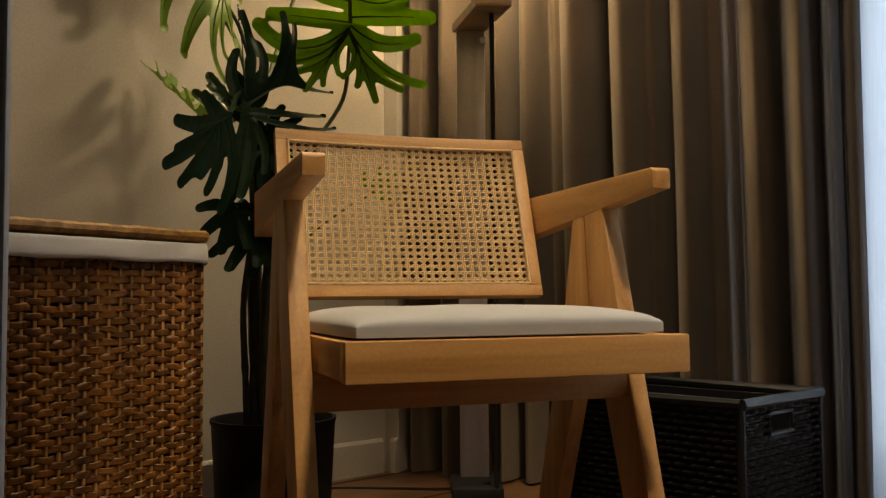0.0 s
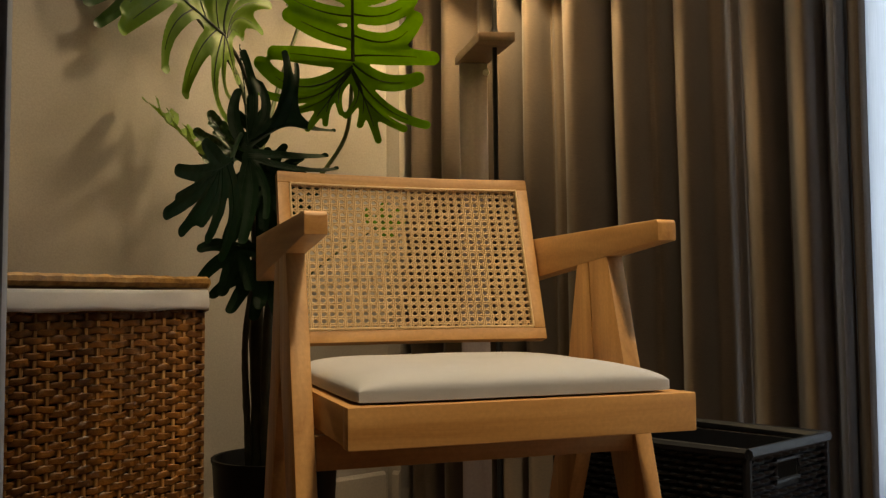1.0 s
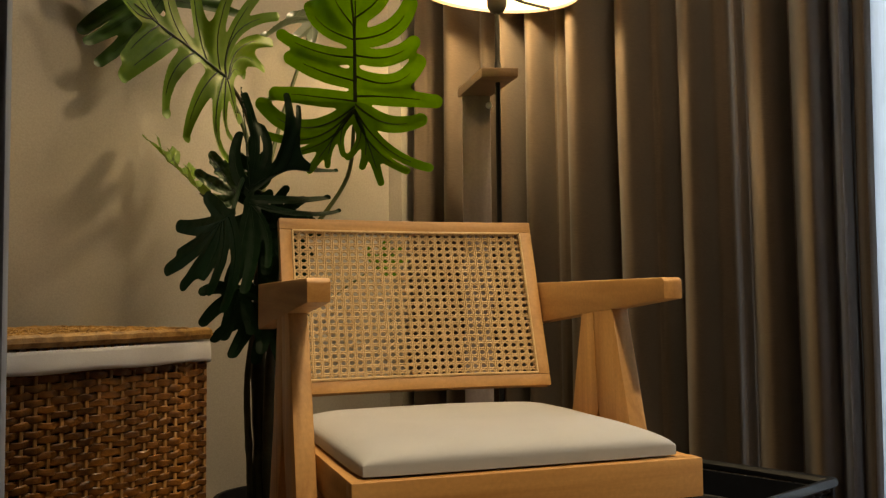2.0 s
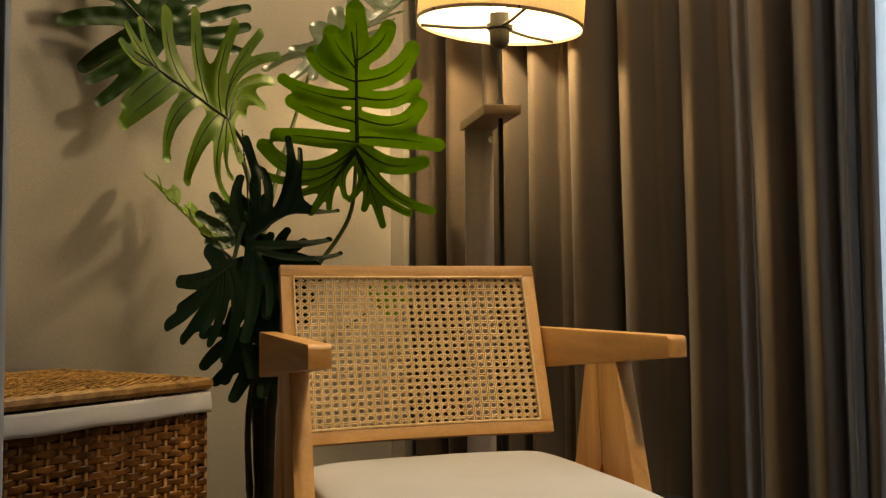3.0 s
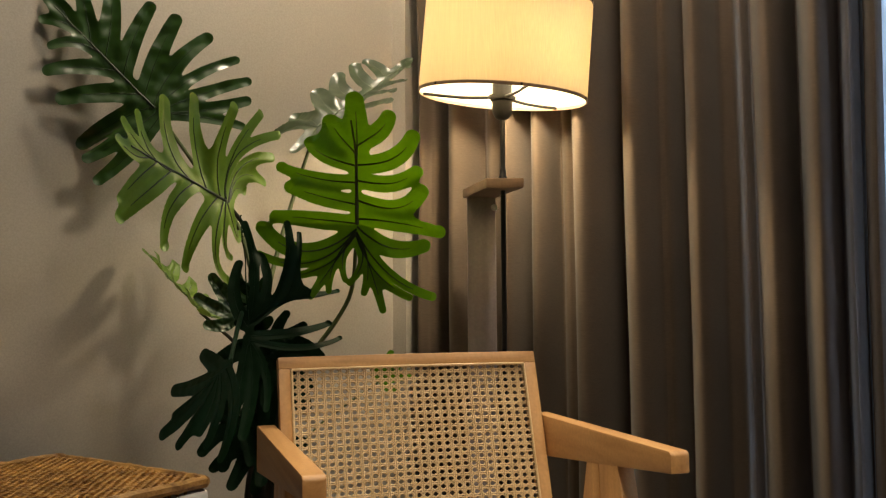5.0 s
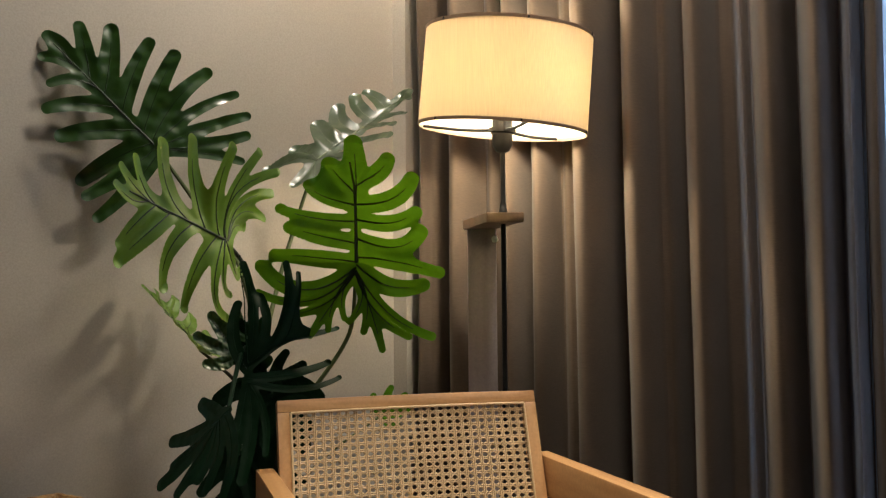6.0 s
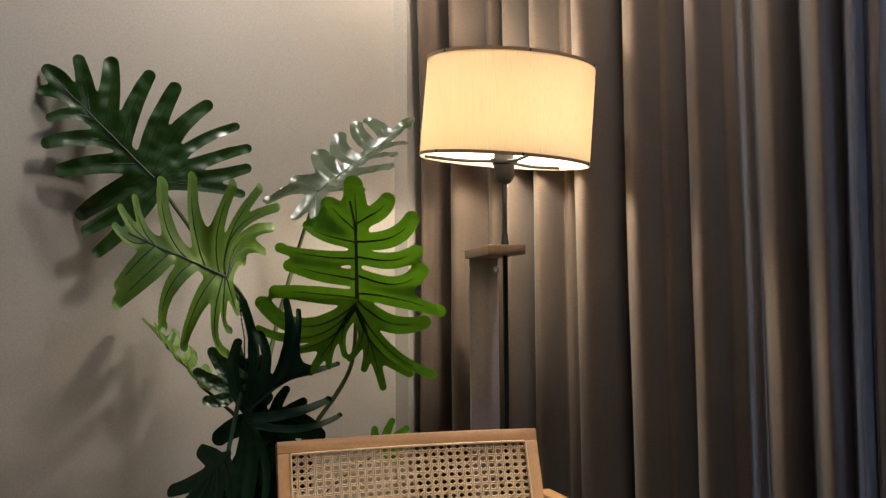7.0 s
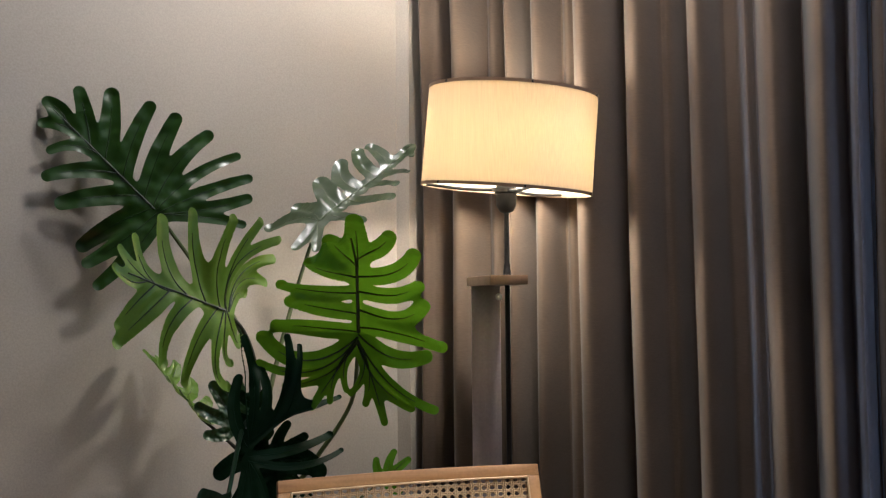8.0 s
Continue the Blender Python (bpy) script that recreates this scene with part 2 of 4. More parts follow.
def lathe(profile, n=40, closed=False):
    """A solid of revolution from (radius, height) pairs."""
    bm = bmesh.new()
    rings = [[bm.verts.new((r * math.cos(2 * math.pi * k / n), r * math.sin(2 * math.pi * k / n), z)) for k in range(n)] for r, z in profile]
    pairs = list(zip(rings, rings[1:])) + ([(rings[-1], rings[0])] if closed else [])
    for a, b in pairs:
        for k in range(n):
            bm.faces.new((a[k], a[(k + 1) % n], b[(k + 1) % n], b[k]))
    if not closed:
        bm.faces.new(rings[0])
        bm.faces.new(rings[-1][::-1])
    return bm


def tube(points, radii, n=8, bm=None, flat=1.0):
    """A round bar through the points."""
    bm = bm or bmesh.new()
    pts = [Vector(p) for p in points]
    if not hasattr(radii, "__len__"):
        radii = [radii] * len(pts)
    rings = []
    ref = Vector((0.31, 0.52, 0.79))
    for i, p in enumerate(pts):
        d = (pts[min(i + 1, len(pts) - 1)] - pts[max(i - 1, 0)]).normalized()
        u = d.cross(ref).normalized()
        v = d.cross(u)
        rings.append([bm.verts.new(p + radii[i] * (u * math.cos(2 * math.pi * k / n) + flat * v * math.sin(2 * math.pi * k / n))) for k in range(n)])
    for a, b in zip(rings, rings[1:]):
        for k in range(n):
            bm.faces.new((a[k], a[(k + 1) % n], b[(k + 1) % n], b[k]))
    bm.faces.new(rings[0][::-1])
    bm.faces.new(rings[-1])
    return bm


def glide(points, n=8):
    """A smooth line through the points."""
    pts = [Vector(p) for p in points]
    out = []
    for i in range(len(pts) - 1):
        p0, p1, p2, p3 = pts[max(i - 1, 0)], pts[i], pts[i + 1], pts[min(i + 2, len(pts) - 1)]
        for k in range(n):
            t = k / n
            out.append(0.5 * (2 * p1 + (p2 - p0) * t + (2 * p0 - 5 * p1 + 4 * p2 - p3) * t * t + (3 * p1 - p0 - 3 * p2 + p3) * t ** 3))
    return out + [pts[-1]]


def wall_slab(name, a, b, z0, z1, out, thick, material):
    """An upright slab from a to b on the floor plan, thick towards out."""
    bm = bmesh.new()
    a, b, o = Vector(a), Vector(b), Vector(out) * thick
    vs = [bm.verts.new((p.x, p.y, z)) for z in (z0, z1) for p in (a, b, b + o, a + o)]
    for f in ((0, 1, 2, 3), (4, 5, 6, 7), (0, 1, 5, 4), (1, 2, 6, 5), (2, 3, 7, 6), (3, 0, 4, 7)):
        bm.faces.new([vs[i] for i in f])
    return part(name, bm, material, smooth=False)


# ---------------------------------------------------------------- the room
WALL_OUT = Vector((-math.sin(radians(21)), math.cos(radians(21)), 0))
P_LEFT = CORNER + WALL_DIR * 3.2
P_RIGHT = CORNER + WIN_DIR * 3.6
P_BACK_L = P_LEFT + Vector((0.75, -3.4, 0))
P_BACK_R = P_RIGHT + Vector((-1.5, -2.1, 0))


def outward(a, b):
    d = (Vector(b) - Vector(a)).normalized()
    n = Vector((d.y, -d.x, 0))
    mid = (Vector(a) + Vector(b)) / 2
    return n if n.dot(mid - Vector((0, -0.6, 0))) > 0 else -n


tagged(wall_slab("wall_painted", P_LEFT, CORNER + WIN_OUT * 0.0, 0, CEIL, WALL_OUT, 0.12, M_WALL), "plain beige painted wall behind the plant", "wall", kind="structure")
# the window wall: a pier beside the corner, a sill, a head and a far pier round the opening
W0, W1, SILL, HEAD = 0.92, 2.70, 0.04, 2.35
w_at = lambda s: CORNER + WIN_DIR * s
RECESS = WIN_OUT * 0.24                                                   # the curtain hangs in a shallow recess
tagged(wall_slab("wall_corner_pier", w_at(0.0), w_at(0.040), 0, CEIL, WIN_OUT, 0.40, M_WALL), "narrow beige painted pier beside the curtain", "wall", kind="structure")
for name, s0, s1, z0, z1 in (("wall_window_pier", 0.040, W0, 0, CEIL), ("wall_window_far_pier", W1, 3.6, 0, CEIL), ("wall_window_sill", W0, W1, 0, SILL), ("wall_window_head", W0, W1, HEAD, CEIL)):
    tagged(wall_slab(name, w_at(s0) + RECESS, w_at(s1) + RECESS, z0, z1, WIN_OUT, 0.16, M_WALL), "plain beige painted wall round the window", "wall", kind="structure")
# these three close the room unseen; their dark colour swallows bounced light
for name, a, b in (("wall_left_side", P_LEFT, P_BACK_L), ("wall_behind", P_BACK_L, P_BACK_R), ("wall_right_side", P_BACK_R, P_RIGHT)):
    tagged(wall_slab(name, a, b, 0, CEIL, outward(a, b), 0.12, M_WALL_FAR), "unseen wall of the room, darkened to cut bounced light", "wall", kind="structure")
ROOM = [(p.x, p.y) for p in (P_LEFT - WALL_DIR * -0.1, CORNER + Vector((0.12, 0.45, 0)), P_RIGHT + Vector((0.4, 0.3, 0)), P_BACK_R + Vector((0.1, -0.2, 0)), P_BACK_L + Vector((-0.2, -0.2, 0)))]
tagged(part("ceiling", prism(ROOM, "z", CEIL, CEIL + 0.1), M_CEIL, smooth=False), "plain grey painted ceiling", "ceiling", kind="structure")
floor = tagged(part("floor", prism(ROOM, "z", -0.1, -0.004), M_FLOOR, smooth=False), "brown wooden plank floor", "floor", kind="structure")

window = tagged(empty("window_1"), "tall daylit window with a pale frame behind the curtain", "window", kind="structure")
for name, s0, s1, z0, z1 in (("frame_jamb", W0, W0 + 0.05, SILL, HEAD), ("frame_jamb", W1 - 0.05, W1, SILL, HEAD), ("frame_mullion", 1.72, 1.78, SILL + 0.05, HEAD - 0.05), ("frame_sill", W0 + 0.05, W1 - 0.05, SILL, SILL + 0.05), ("frame_head", W0 + 0.05, W1 - 0.05, HEAD - 0.05, HEAD)):
    o = WIN_OUT * 0.27
    wall_slab(name, w_at(s0) + o, w_at(s1) + o, z0, z1, WIN_OUT, 0.05, M_CEIL).parent = window
for s0, s1 in ((W0 + 0.05, 1.72), (1.78, W1 - 0.05)):
    pane = wall_slab("pane", w_at(s0) + WIN_OUT * 0.29, w_at(s1) + WIN_OUT * 0.29, SILL + 0.05, HEAD - 0.05, WIN_OUT, 0.006, M_GLASS)
    pane.parent = window
    pane.visible_shadow = False


def baseboard(name, a, b, inward):
    """A skirting with a bevelled top edge, from a to b."""
    d = (b - a).normalized()
    bm = bmesh.new()
    prof = [(0, 0), (0.014, 0), (0.014, 0.083), (0.006, 0.091), (0, 0.091)]
    rows = [[bm.verts.new(p + inward * u + Vector((0, 0, v))) for u, v in prof] for p in (a, b)]
    for i in range(len(prof)):
        j = (i + 1) % len(prof)
        bm.faces.new((rows[0][i], rows[0][j], rows[1][j], rows[1][i]))
    for r in rows:
        bm.faces.new(r)
    return tagged(part(name, bm, M_TRIM, smooth=False), "beige painted skirting board along the wall", "baseboard", kind="structure")


baseboard("baseboard_painted_wall", CORNER - WIN_OUT * 0.0 + WALL_DIR * 0.016, P_LEFT, -WALL_OUT)
baseboard("baseboard_pier", CORNER + WIN_DIR * 0.02, w_at(0.040), -WIN_OUT)

# fittings for the added ceiling lamps, all out of view
for lx, ly in ADDED_DOWNLIGHTS:
    dl = tagged(empty("downlight", pose(lx, ly, CEIL)), "round white recessed ceiling downlight, added out of view", "ceiling light", "ceiling downlights")
    part("rim", lathe([(0.040, -0.004), (0.055, -0.004), (0.055, 0.0), (0.040, 0.0)], 32, True), M_CEIL, dl)
    part("lens", lathe([(0.001, 0.0), (0.039, -0.001), (0.039, -0.002), (0.001, -0.003)], 32), M_DOWN, dl, "glowing frosted lens")

# an open door leaf close beside the camera's column: dark panel with a grey edge
door = tagged(empty("door_1"), "open dark door leaf with a grey edge strip", "door", kind="structure")
part("edge_strip", box(-0.622, -0.614, -0.290, -0.255, 0.005, 2.1, 0.002), M_FRAME, door, "grey painted edge strip")
part("door_panel", box(-1.40, -0.6225, -0.287, -0.258, 0.005, 2.1, 0.002), M_BLACK, door)
part("door_handle", tube([(-0.70, -0.290, 1.02), (-0.70, -0.325, 1.02), (-0.82, -0.325, 1.02)], 0.008, 10), M_FRAME, door)


# ---------------------------------------------------------------- armchair
def armchair():
    chair = tagged(empty("armchair"), "light ash armchair with cane back and pale cushion", "chair")
    X0, X1 = 0.255, 0.2875
    for sgn in (1, -1):
        lo, hi = sorted((sgn * X0, sgn * X1))
        part("armrest", prism([(0.0, 0.636), (0.0, 0.664), (0.006, 0.669), (0.50, 0.669), (0.50, 0.586)], "x", lo, hi, 0.003), M_ASH["y"], chair)
        lo2, hi2 = lo + 0.001, hi - 0.001
        part("front_leg", prism([(0.163, 0.6235), (0.228, 0.6165), (0.215, 0.445), (0.062, 0.0), (-0.012, 0.0)], "x", lo2, hi2, 0.003), M_ASH["z"], chair)
        part("rear_leg", prism([(0.2285, 0.6165), (0.272, 0.612), (0.310, 0.449), (0.462, 0.0), (0.392, 0.0), (0.2155, 0.445)], "x", lo2, hi2, 0.003), M_ASH["z"], chair)
    # seat box
    part("front_rail", box(-0.250, 0.252, -0.094, -0.064, 0.361, 0.415, 0.003), M_ASH["x"], chair)
    for x0, x1 in ((-0.249, -0.221), (0.223, 0.251)):
        part("side_rail", box(x0, x1, -0.064, 0.40, 0.363, 0.414, 0.002), M_ASH["y"], chair)
    part("back_rail", box(-0.221, 0.223, 0.37, 0.40, 0.363, 0.414, 0.002), M_ASH["x"], chair)
    part("seat_panel", box(-0.221, 0.223, -0.064, 0.37, 0.395, 0.412), M_ASH["x"], chair)
    part("cross_rail", box(-0.2545, 0.2545, 0.085, 0.110, 0.307, 0.356, 0.002), M_ASH["x"], chair)
    part("cross_rail", box(-0.2545, 0.2545, 0.33, 0.355, 0.307, 0.356, 0.002), M_ASH["x"], chair)
    # cushion: rounded slab with a crown
    bm = bmesh.new()
    n = 36
    cx0, cx1, cy0, cy1 = -0.236, 0.224, -0.082, 0.385
    def cush(u, v, top):
        k = (1 - abs(u) ** 5) * (1 - abs(v) ** 5)
        edge = max(k, 0) ** 0.42
        z = 0.4155 + (0.016 + 0.026 * edge if top else 0.003 * (1 - edge))
        wob = 0.002 * noise.noise((u * 2.3, v * 2.1, 3)) * edge
        r = 1 - 0.02 * (abs(u) * abs(v)) ** 6
        return ((cx0 + cx1) / 2 + u * r * (cx1 - cx0) / 2, (cy0 + cy1) / 2 + v * r * (cy1 - cy0) / 2, z + (wob if top else 0))
    ease = lambda q: math.sin(q * math.pi / 2)
    grids = []
    for top in (True, False):
        grids.append([[bm.verts.new(cush(ease(2 * i / n - 1), ease(2 * j / n - 1), top)) for j in range(n + 1)] for i in range(n + 1)])
    for gi, gr in enumerate(grids):
        for i in range(n):
            for j in range(n):
                q = (gr[i][j], gr[i + 1][j], gr[i + 1][j + 1], gr[i][j + 1])
                bm.faces.new(q if gi == 0 else q[::-1])
    rim = [(i, 0) for i in range(n)] + [(n, j) for j in range(n)] + [(n - i, n) for i in range(n)] + [(0, n - j) for j in range(n)]
    for (a, b), (c, d) in zip(rim, rim[1:] + rim[:1]):
        bm.faces.new((grids[0][a][b], grids[0][c][d], grids[1][c][d], grids[1][a][b]))
    part("seat_cushion", bm, M_CUSHION, chair, "pale grey upholstered seat cushion")

    # backrest: reclined frame, bowed backwards in the middle
    def back(u, v, w=0.0):
        """u across (m), v up the panel (0 to 1), w backwards (m)."""
        bow = 0.022 * (1 - (u / 0.252) ** 2)
        return Vector((u, 0.392 + 0.094 * v + bow + w * 0.96, 0.473 + 0.318 * v - w * 0.28))

    def bar(name, u0, u1, v0, v1, depth, mat, segs=14):
        bm = bmesh.new()
        rings = []
        for k in range(segs + 1):
            if u1 - u0 > 0.1:
                u = u0 + (u1 - u0) * k / segs
                ring = [back(u, v0, -0.002), back(u, v1, -0.002), back(u, v1, depth), back(u, v0, depth)]
            else:
                v = v0 + (v1 - v0) * k / segs
                ring = [back(u0, v, -0.002), back(u1, v, -0.002), back(u1, v, depth), back(u0, v, depth)]
            rings.append([bm.verts.new(p) for p in ring])
        for a, b in zip(rings, rings[1:]):
            for i in range(4):
                bm.faces.new((a[i], a[(i + 1) % 4], b[(i + 1) % 4], b[i]))
        bm.faces.new(rings[0])
        bm.faces.new(rings[-1])
        bmesh.ops.recalc_face_normals(bm, faces=bm.faces[:])
        sharp = [e for e in bm.edges if len(e.link_faces) == 2 and e.calc_face_angle() > 0.6]
        bmesh.ops.bevel(bm, geom=sharp, offset=0.002, segments=2, affect="EDGES", profile=0.6)
        return part(name, bm, mat, chair)
    FW = 0.022
    tv = FW / 0.3316
    bar("back_top_rail", -0.252, 0.252, 1 - tv, 1.0, 0.022, M_ASH["x"])
    bar("back_bottom_rail", -0.252, 0.252, 0.0, tv, 0.022, M_ASH["x"])
    bar("back_side_rail", -0.252, -0.252 + FW, tv, 1 - tv, 0.0215, M_ASH["z"])
    bar("back_side_rail", 0.252 - FW, 0.252, tv, 1 - tv, 0.0215, M_ASH["z"])
    # reed pressed into the groove round the webbing
    e = 0.252 - FW - 0.002
    bm = tube([back(u, 1 - tv - 0.008, -0.003) for u in np.linspace(-e, e, 12)], 0.0025, 6)
    tube([back(u, tv + 0.008, -0.003) for u in np.linspace(-e, e, 12)], 0.0025, 6, bm)
    tube([back(-e, v, -0.003) for v in np.linspace(tv + 0.008, 1 - tv - 0.008, 6)], 0.0025, 6, bm)
    tube([back(e, v, -0.003) for v in np.linspace(tv + 0.008, 1 - tv - 0.008, 6)], 0.0025, 6, bm)
    part("reed_border", bm, M_CANE, chair, "thin cane reed edging")

    # six-way cane webbing: paired uprights, paired crosses and two diagonals
    bm = bmesh.new()
    H = 0.3316
    uw, vw = 0.252 - FW + 0.001, (1 - 2 * tv) * H / 2
    pitch_u, pitch_v = 2 * uw / 29, 2 * vw / 22

    def strand(p, q, width, lift):
        """A flat strand between two points of the panel, (u, height from the middle)."""
        p, q = Vector(p), Vector(q)
        length = (q - p).length
        if length < 0.004:
            return
        s = Vector((-(q - p).y, (q - p).x)) / length * width / 2
        k = max(1, int(length / 0.03))
        rows = []
        for i in range(k + 1):
            c = p.lerp(q, i / k)
            rows.append([bm.verts.new(back(a.x, 0.5 + a.y / H, 0.004 + w)) for a, w in ((c + s, lift), (c, lift - 0.0007), (c - s, lift))])
        for a, b in zip(rows, rows[1:]):
            bm.faces.new((a[0], a[1], b[1], b[0]))
            bm.faces.new((a[1], a[2], b[2], b[1]))
    for i in range(30):
        u = -uw + i * pitch_u
        for o in (-0.0017, 0.0017):
            strand((u + o, -vw), (u + o, vw), 0.0025, 0.0)
    for j in range(23):
        v = -vw + j * pitch_v
        for o in (-0.0016, 0.0016):
            strand((-uw, v + o), (uw, v + o), 0.0024, 0.0012)
    for sgn, lift in ((1, 0.0022), (-1, 0.003)):
        for k in range(-26, 34):
            u0 = -uw + (k + (0.5 if sgn > 0 else 0.5)) * pitch_u
            slope = sgn * pitch_v / pitch_u
            # line v = slope * (u - u0) - vw (or from the top), clipped to the panel
            base = -vw if sgn > 0 else vw
            ua, ub = max(-uw, u0), min(uw, u0 + 2 * vw / abs(slope))
            if ub > ua:
                strand((ua, base + slope * (ua - u0)), (ub, base + slope * (ub - u0)), 0.0029, lift)
    part("cane_webbing", bm, M_CANE, chair, "woven natural cane webbing")["kind"] = "stuff"
    return chair


armchair()


# ---------------------------------------------------------------- laundry hamper
def hamper():
    ax = Vector((-0.786, -0.618, 0)).normalized()         # along the long front
    # local x runs along the front, local y runs back along the short side
    m = Matrix.Translation((-0.368, 0.462, 0)) @ Matrix(((ax.x, ax.y, 0, 0), (ax.y, -ax.x, 0, 0), (0, 0, 1, 0), (0, 0, 0, 1)))
    L, D, H = 0.52, 0.45, 0.572
    ham = tagged(empty("laundry_hamper", m), "brown woven wicker laundry hamper with lid and white liner", "basket")
    loop = [(0.012, 0.012), (L - 0.012, 0.012), (L - 0.012, D - 0.012), (0.012, D - 0.012)]

    def walk_loop(step):
        """Points round the rim with their outward ways, corners rounded."""
        out = []
        for i in range(4):
            a, b = Vector(loop[i]), Vector(loop[(i + 1) % 4])
            d = (b - a).normalized()
            o = Vector((d.y, -d.x))
            k = round((b - a).length / step)
            for j in range(k):
                out.append((a.lerp(b, j / k), o, i))
        return out
    PITCH = 0.0215
    stakes = walk_loop(PITCH)
    # dark block behind the weave, painting the shade seen through its gaps
    part("shade_core", box(0.02, L - 0.02, 0.02, D - 0.02, 0.0, H - 0.03), M_SOIL_AND_SHADE, ham, "dark block standing in for the shade inside the hamper")
    bm = box(-0.0028, 0.0028, -0.0016, 0.0034, 0, H - 0.012, 0.0012, 1)
    stake_mesh = mesh_of("stake", bm, M_STAKE)
    for p, o, i in stakes:
        st = new("stake", stake_mesh)
        st.parent = ham
        st.matrix_local = Matrix.Translation((p.x, p.y, 0)) @ Matrix.Rotation(math.atan2(o.y, o.x) - math.pi / 2, 4, "Z")
    # weavers run in front of one stake and behind the next
    SUB = 4
    N = len(stakes)
    meshes = []
    for var in range(10):
        bm = bmesh.new()
        ring = []
        for k in range(N * SUB):
            i, f = k // SUB, (k % SUB) / SUB
            a, b = stakes[i], stakes[(i + 1) % N]
            p = a[0].lerp(b[0], f)
            o = a[1]
            wave = math.cos(math.pi * (i + f + var % 2))
            off = (0.0034 + 0.0012 * noise.noise((k * 0.07, var * 9.1, 2))) * wave + 0.0012 * noise.noise((k * 0.35, var * 7.1, 0))
            dz = 0.0042 * noise.noise((k * 0.16, var * 3.7, 5)) + 0.0012 * noise.noise((k * 0.5, var * 2.7, 1))
            c = p + o * off
            hh = 0.0060 + 0.0018 * noise.noise((k * 0.2, var * 5.3, 9))
            tt = 0.0022
            ring.append([bm.verts.new((c.x + o.x * s * tt, c.y + o.y * s * tt, dz + h * hh)) for s, h in ((1, -0.7), (1.25, 0), (1, 0.7), (0, 1), (-1, 0), (0, -1))])
        for k in range(N * SUB):
            a, b = ring[k], ring[(k + 1) % (N * SUB)]
            for q in range(6):
                bm.faces.new((a[q], a[(q + 1) % 6], b[(q + 1) % 6], b[q]))
        meshes.append(mesh_of("weaver", bm, M_WICKER))
    rows = 48
    for r in range(rows):
        w = new("weaver", meshes[(r % 2) + 2 * random.randrange(5)])
        w.parent = ham
        w.location = (0, 0, 0.010 + r * 0.01122)
    # liner folded over the rim
    bm = bmesh.new()
    pts = walk_loop(0.02)
    rings = []
    for lvl in range(6):
        t = lvl / 5
        ring = []
        for k, (p, o, i) in enumerate(pts):
            sag = 0.006 * noise.noise((k * 0.13, i * 3.0, 1)) - (0.004 if i == 0 else 0.0)
            out = 0.013 + 0.004 * math.sin(t * 2.2) + 0.002 * noise.noise((k * 0.4, t * 2, 4))
            c = p + o * out
            ring.append(bm.verts.new((c.x, c.y, H - 0.003 - t * (0.042 + sag * 1.6))))
        rings.append(ring)
    for a, b in zip(rings, rings[1:]):
        for k in range(len(a)):
            bm.faces.new((a[k], a[(k + 1) % len(a)], b[(k + 1) % len(a)], b[k]))
    lin = part("liner", bm, M_LINER, ham, "white cotton liner folded over the rim")
    sol = lin.modifiers.new("thickness", "SOLIDIFY")
    sol.thickness = 0.002
    # lid: a coiled woven panel with a rolled border
    lid = part("lid", box(0.004, L - 0.004, 0.004, D - 0.004, H, H + 0.012, 0.003), M_LID, ham, "golden brown woven wicker lid")
    bm = bmesh.new()
    ny = 48
    for j in range(ny):
        y0 = 0.012 + (D - 0.024) * (j + 0.5) / ny
        pts = []
        for k in range(137):
            x = 0.010 + (L - 0.020) * k / 136
            h = 0.0030 * math.cos(math.pi * (k / 3 + j)) + 0.0020 * noise.noise((k * 0.05, j * 0.3, 8)) + 0.0014 * noise.noise((k * 0.9, j * 1.7, 4))
            pts.append((x, y0 + 0.0016 * noise.noise((k * 0.3, j, 2)), H + 0.0120 + h))
        tube(pts, 0.0047 + 0.0006 * noise.noise((j * 1.3, 0, 3)), 5, bm, 0.8)
    for k in range(44):
        x = 0.012 + (L - 0.024) * (k + 0.5) / 44
        tube([(x, 0.012 + (D - 0.024) * q / 10, H + 0.0128) for q in range(11)], 0.0028, 5, bm)
    part("lid_weave", bm, M_LID, lid)
    bm = bmesh.new()
    border = walk_loop(0.01)
    ring = []
    for k, (p, o, i) in enumerate(border):
        q = p + o * 0.006
        ring.append((q.x, q.y, H + 0.0105 + 0.0015 * noise.noise((k * 0.25, 0, 0))))
    ring.append(ring[0])
    tube(ring, [0.0098 + 0.0012 * (k % 3 == 0) for k in range(len(ring))], 8, bm)
    part("lid_border", bm, M_LID, lid)
    return ham


hamper()


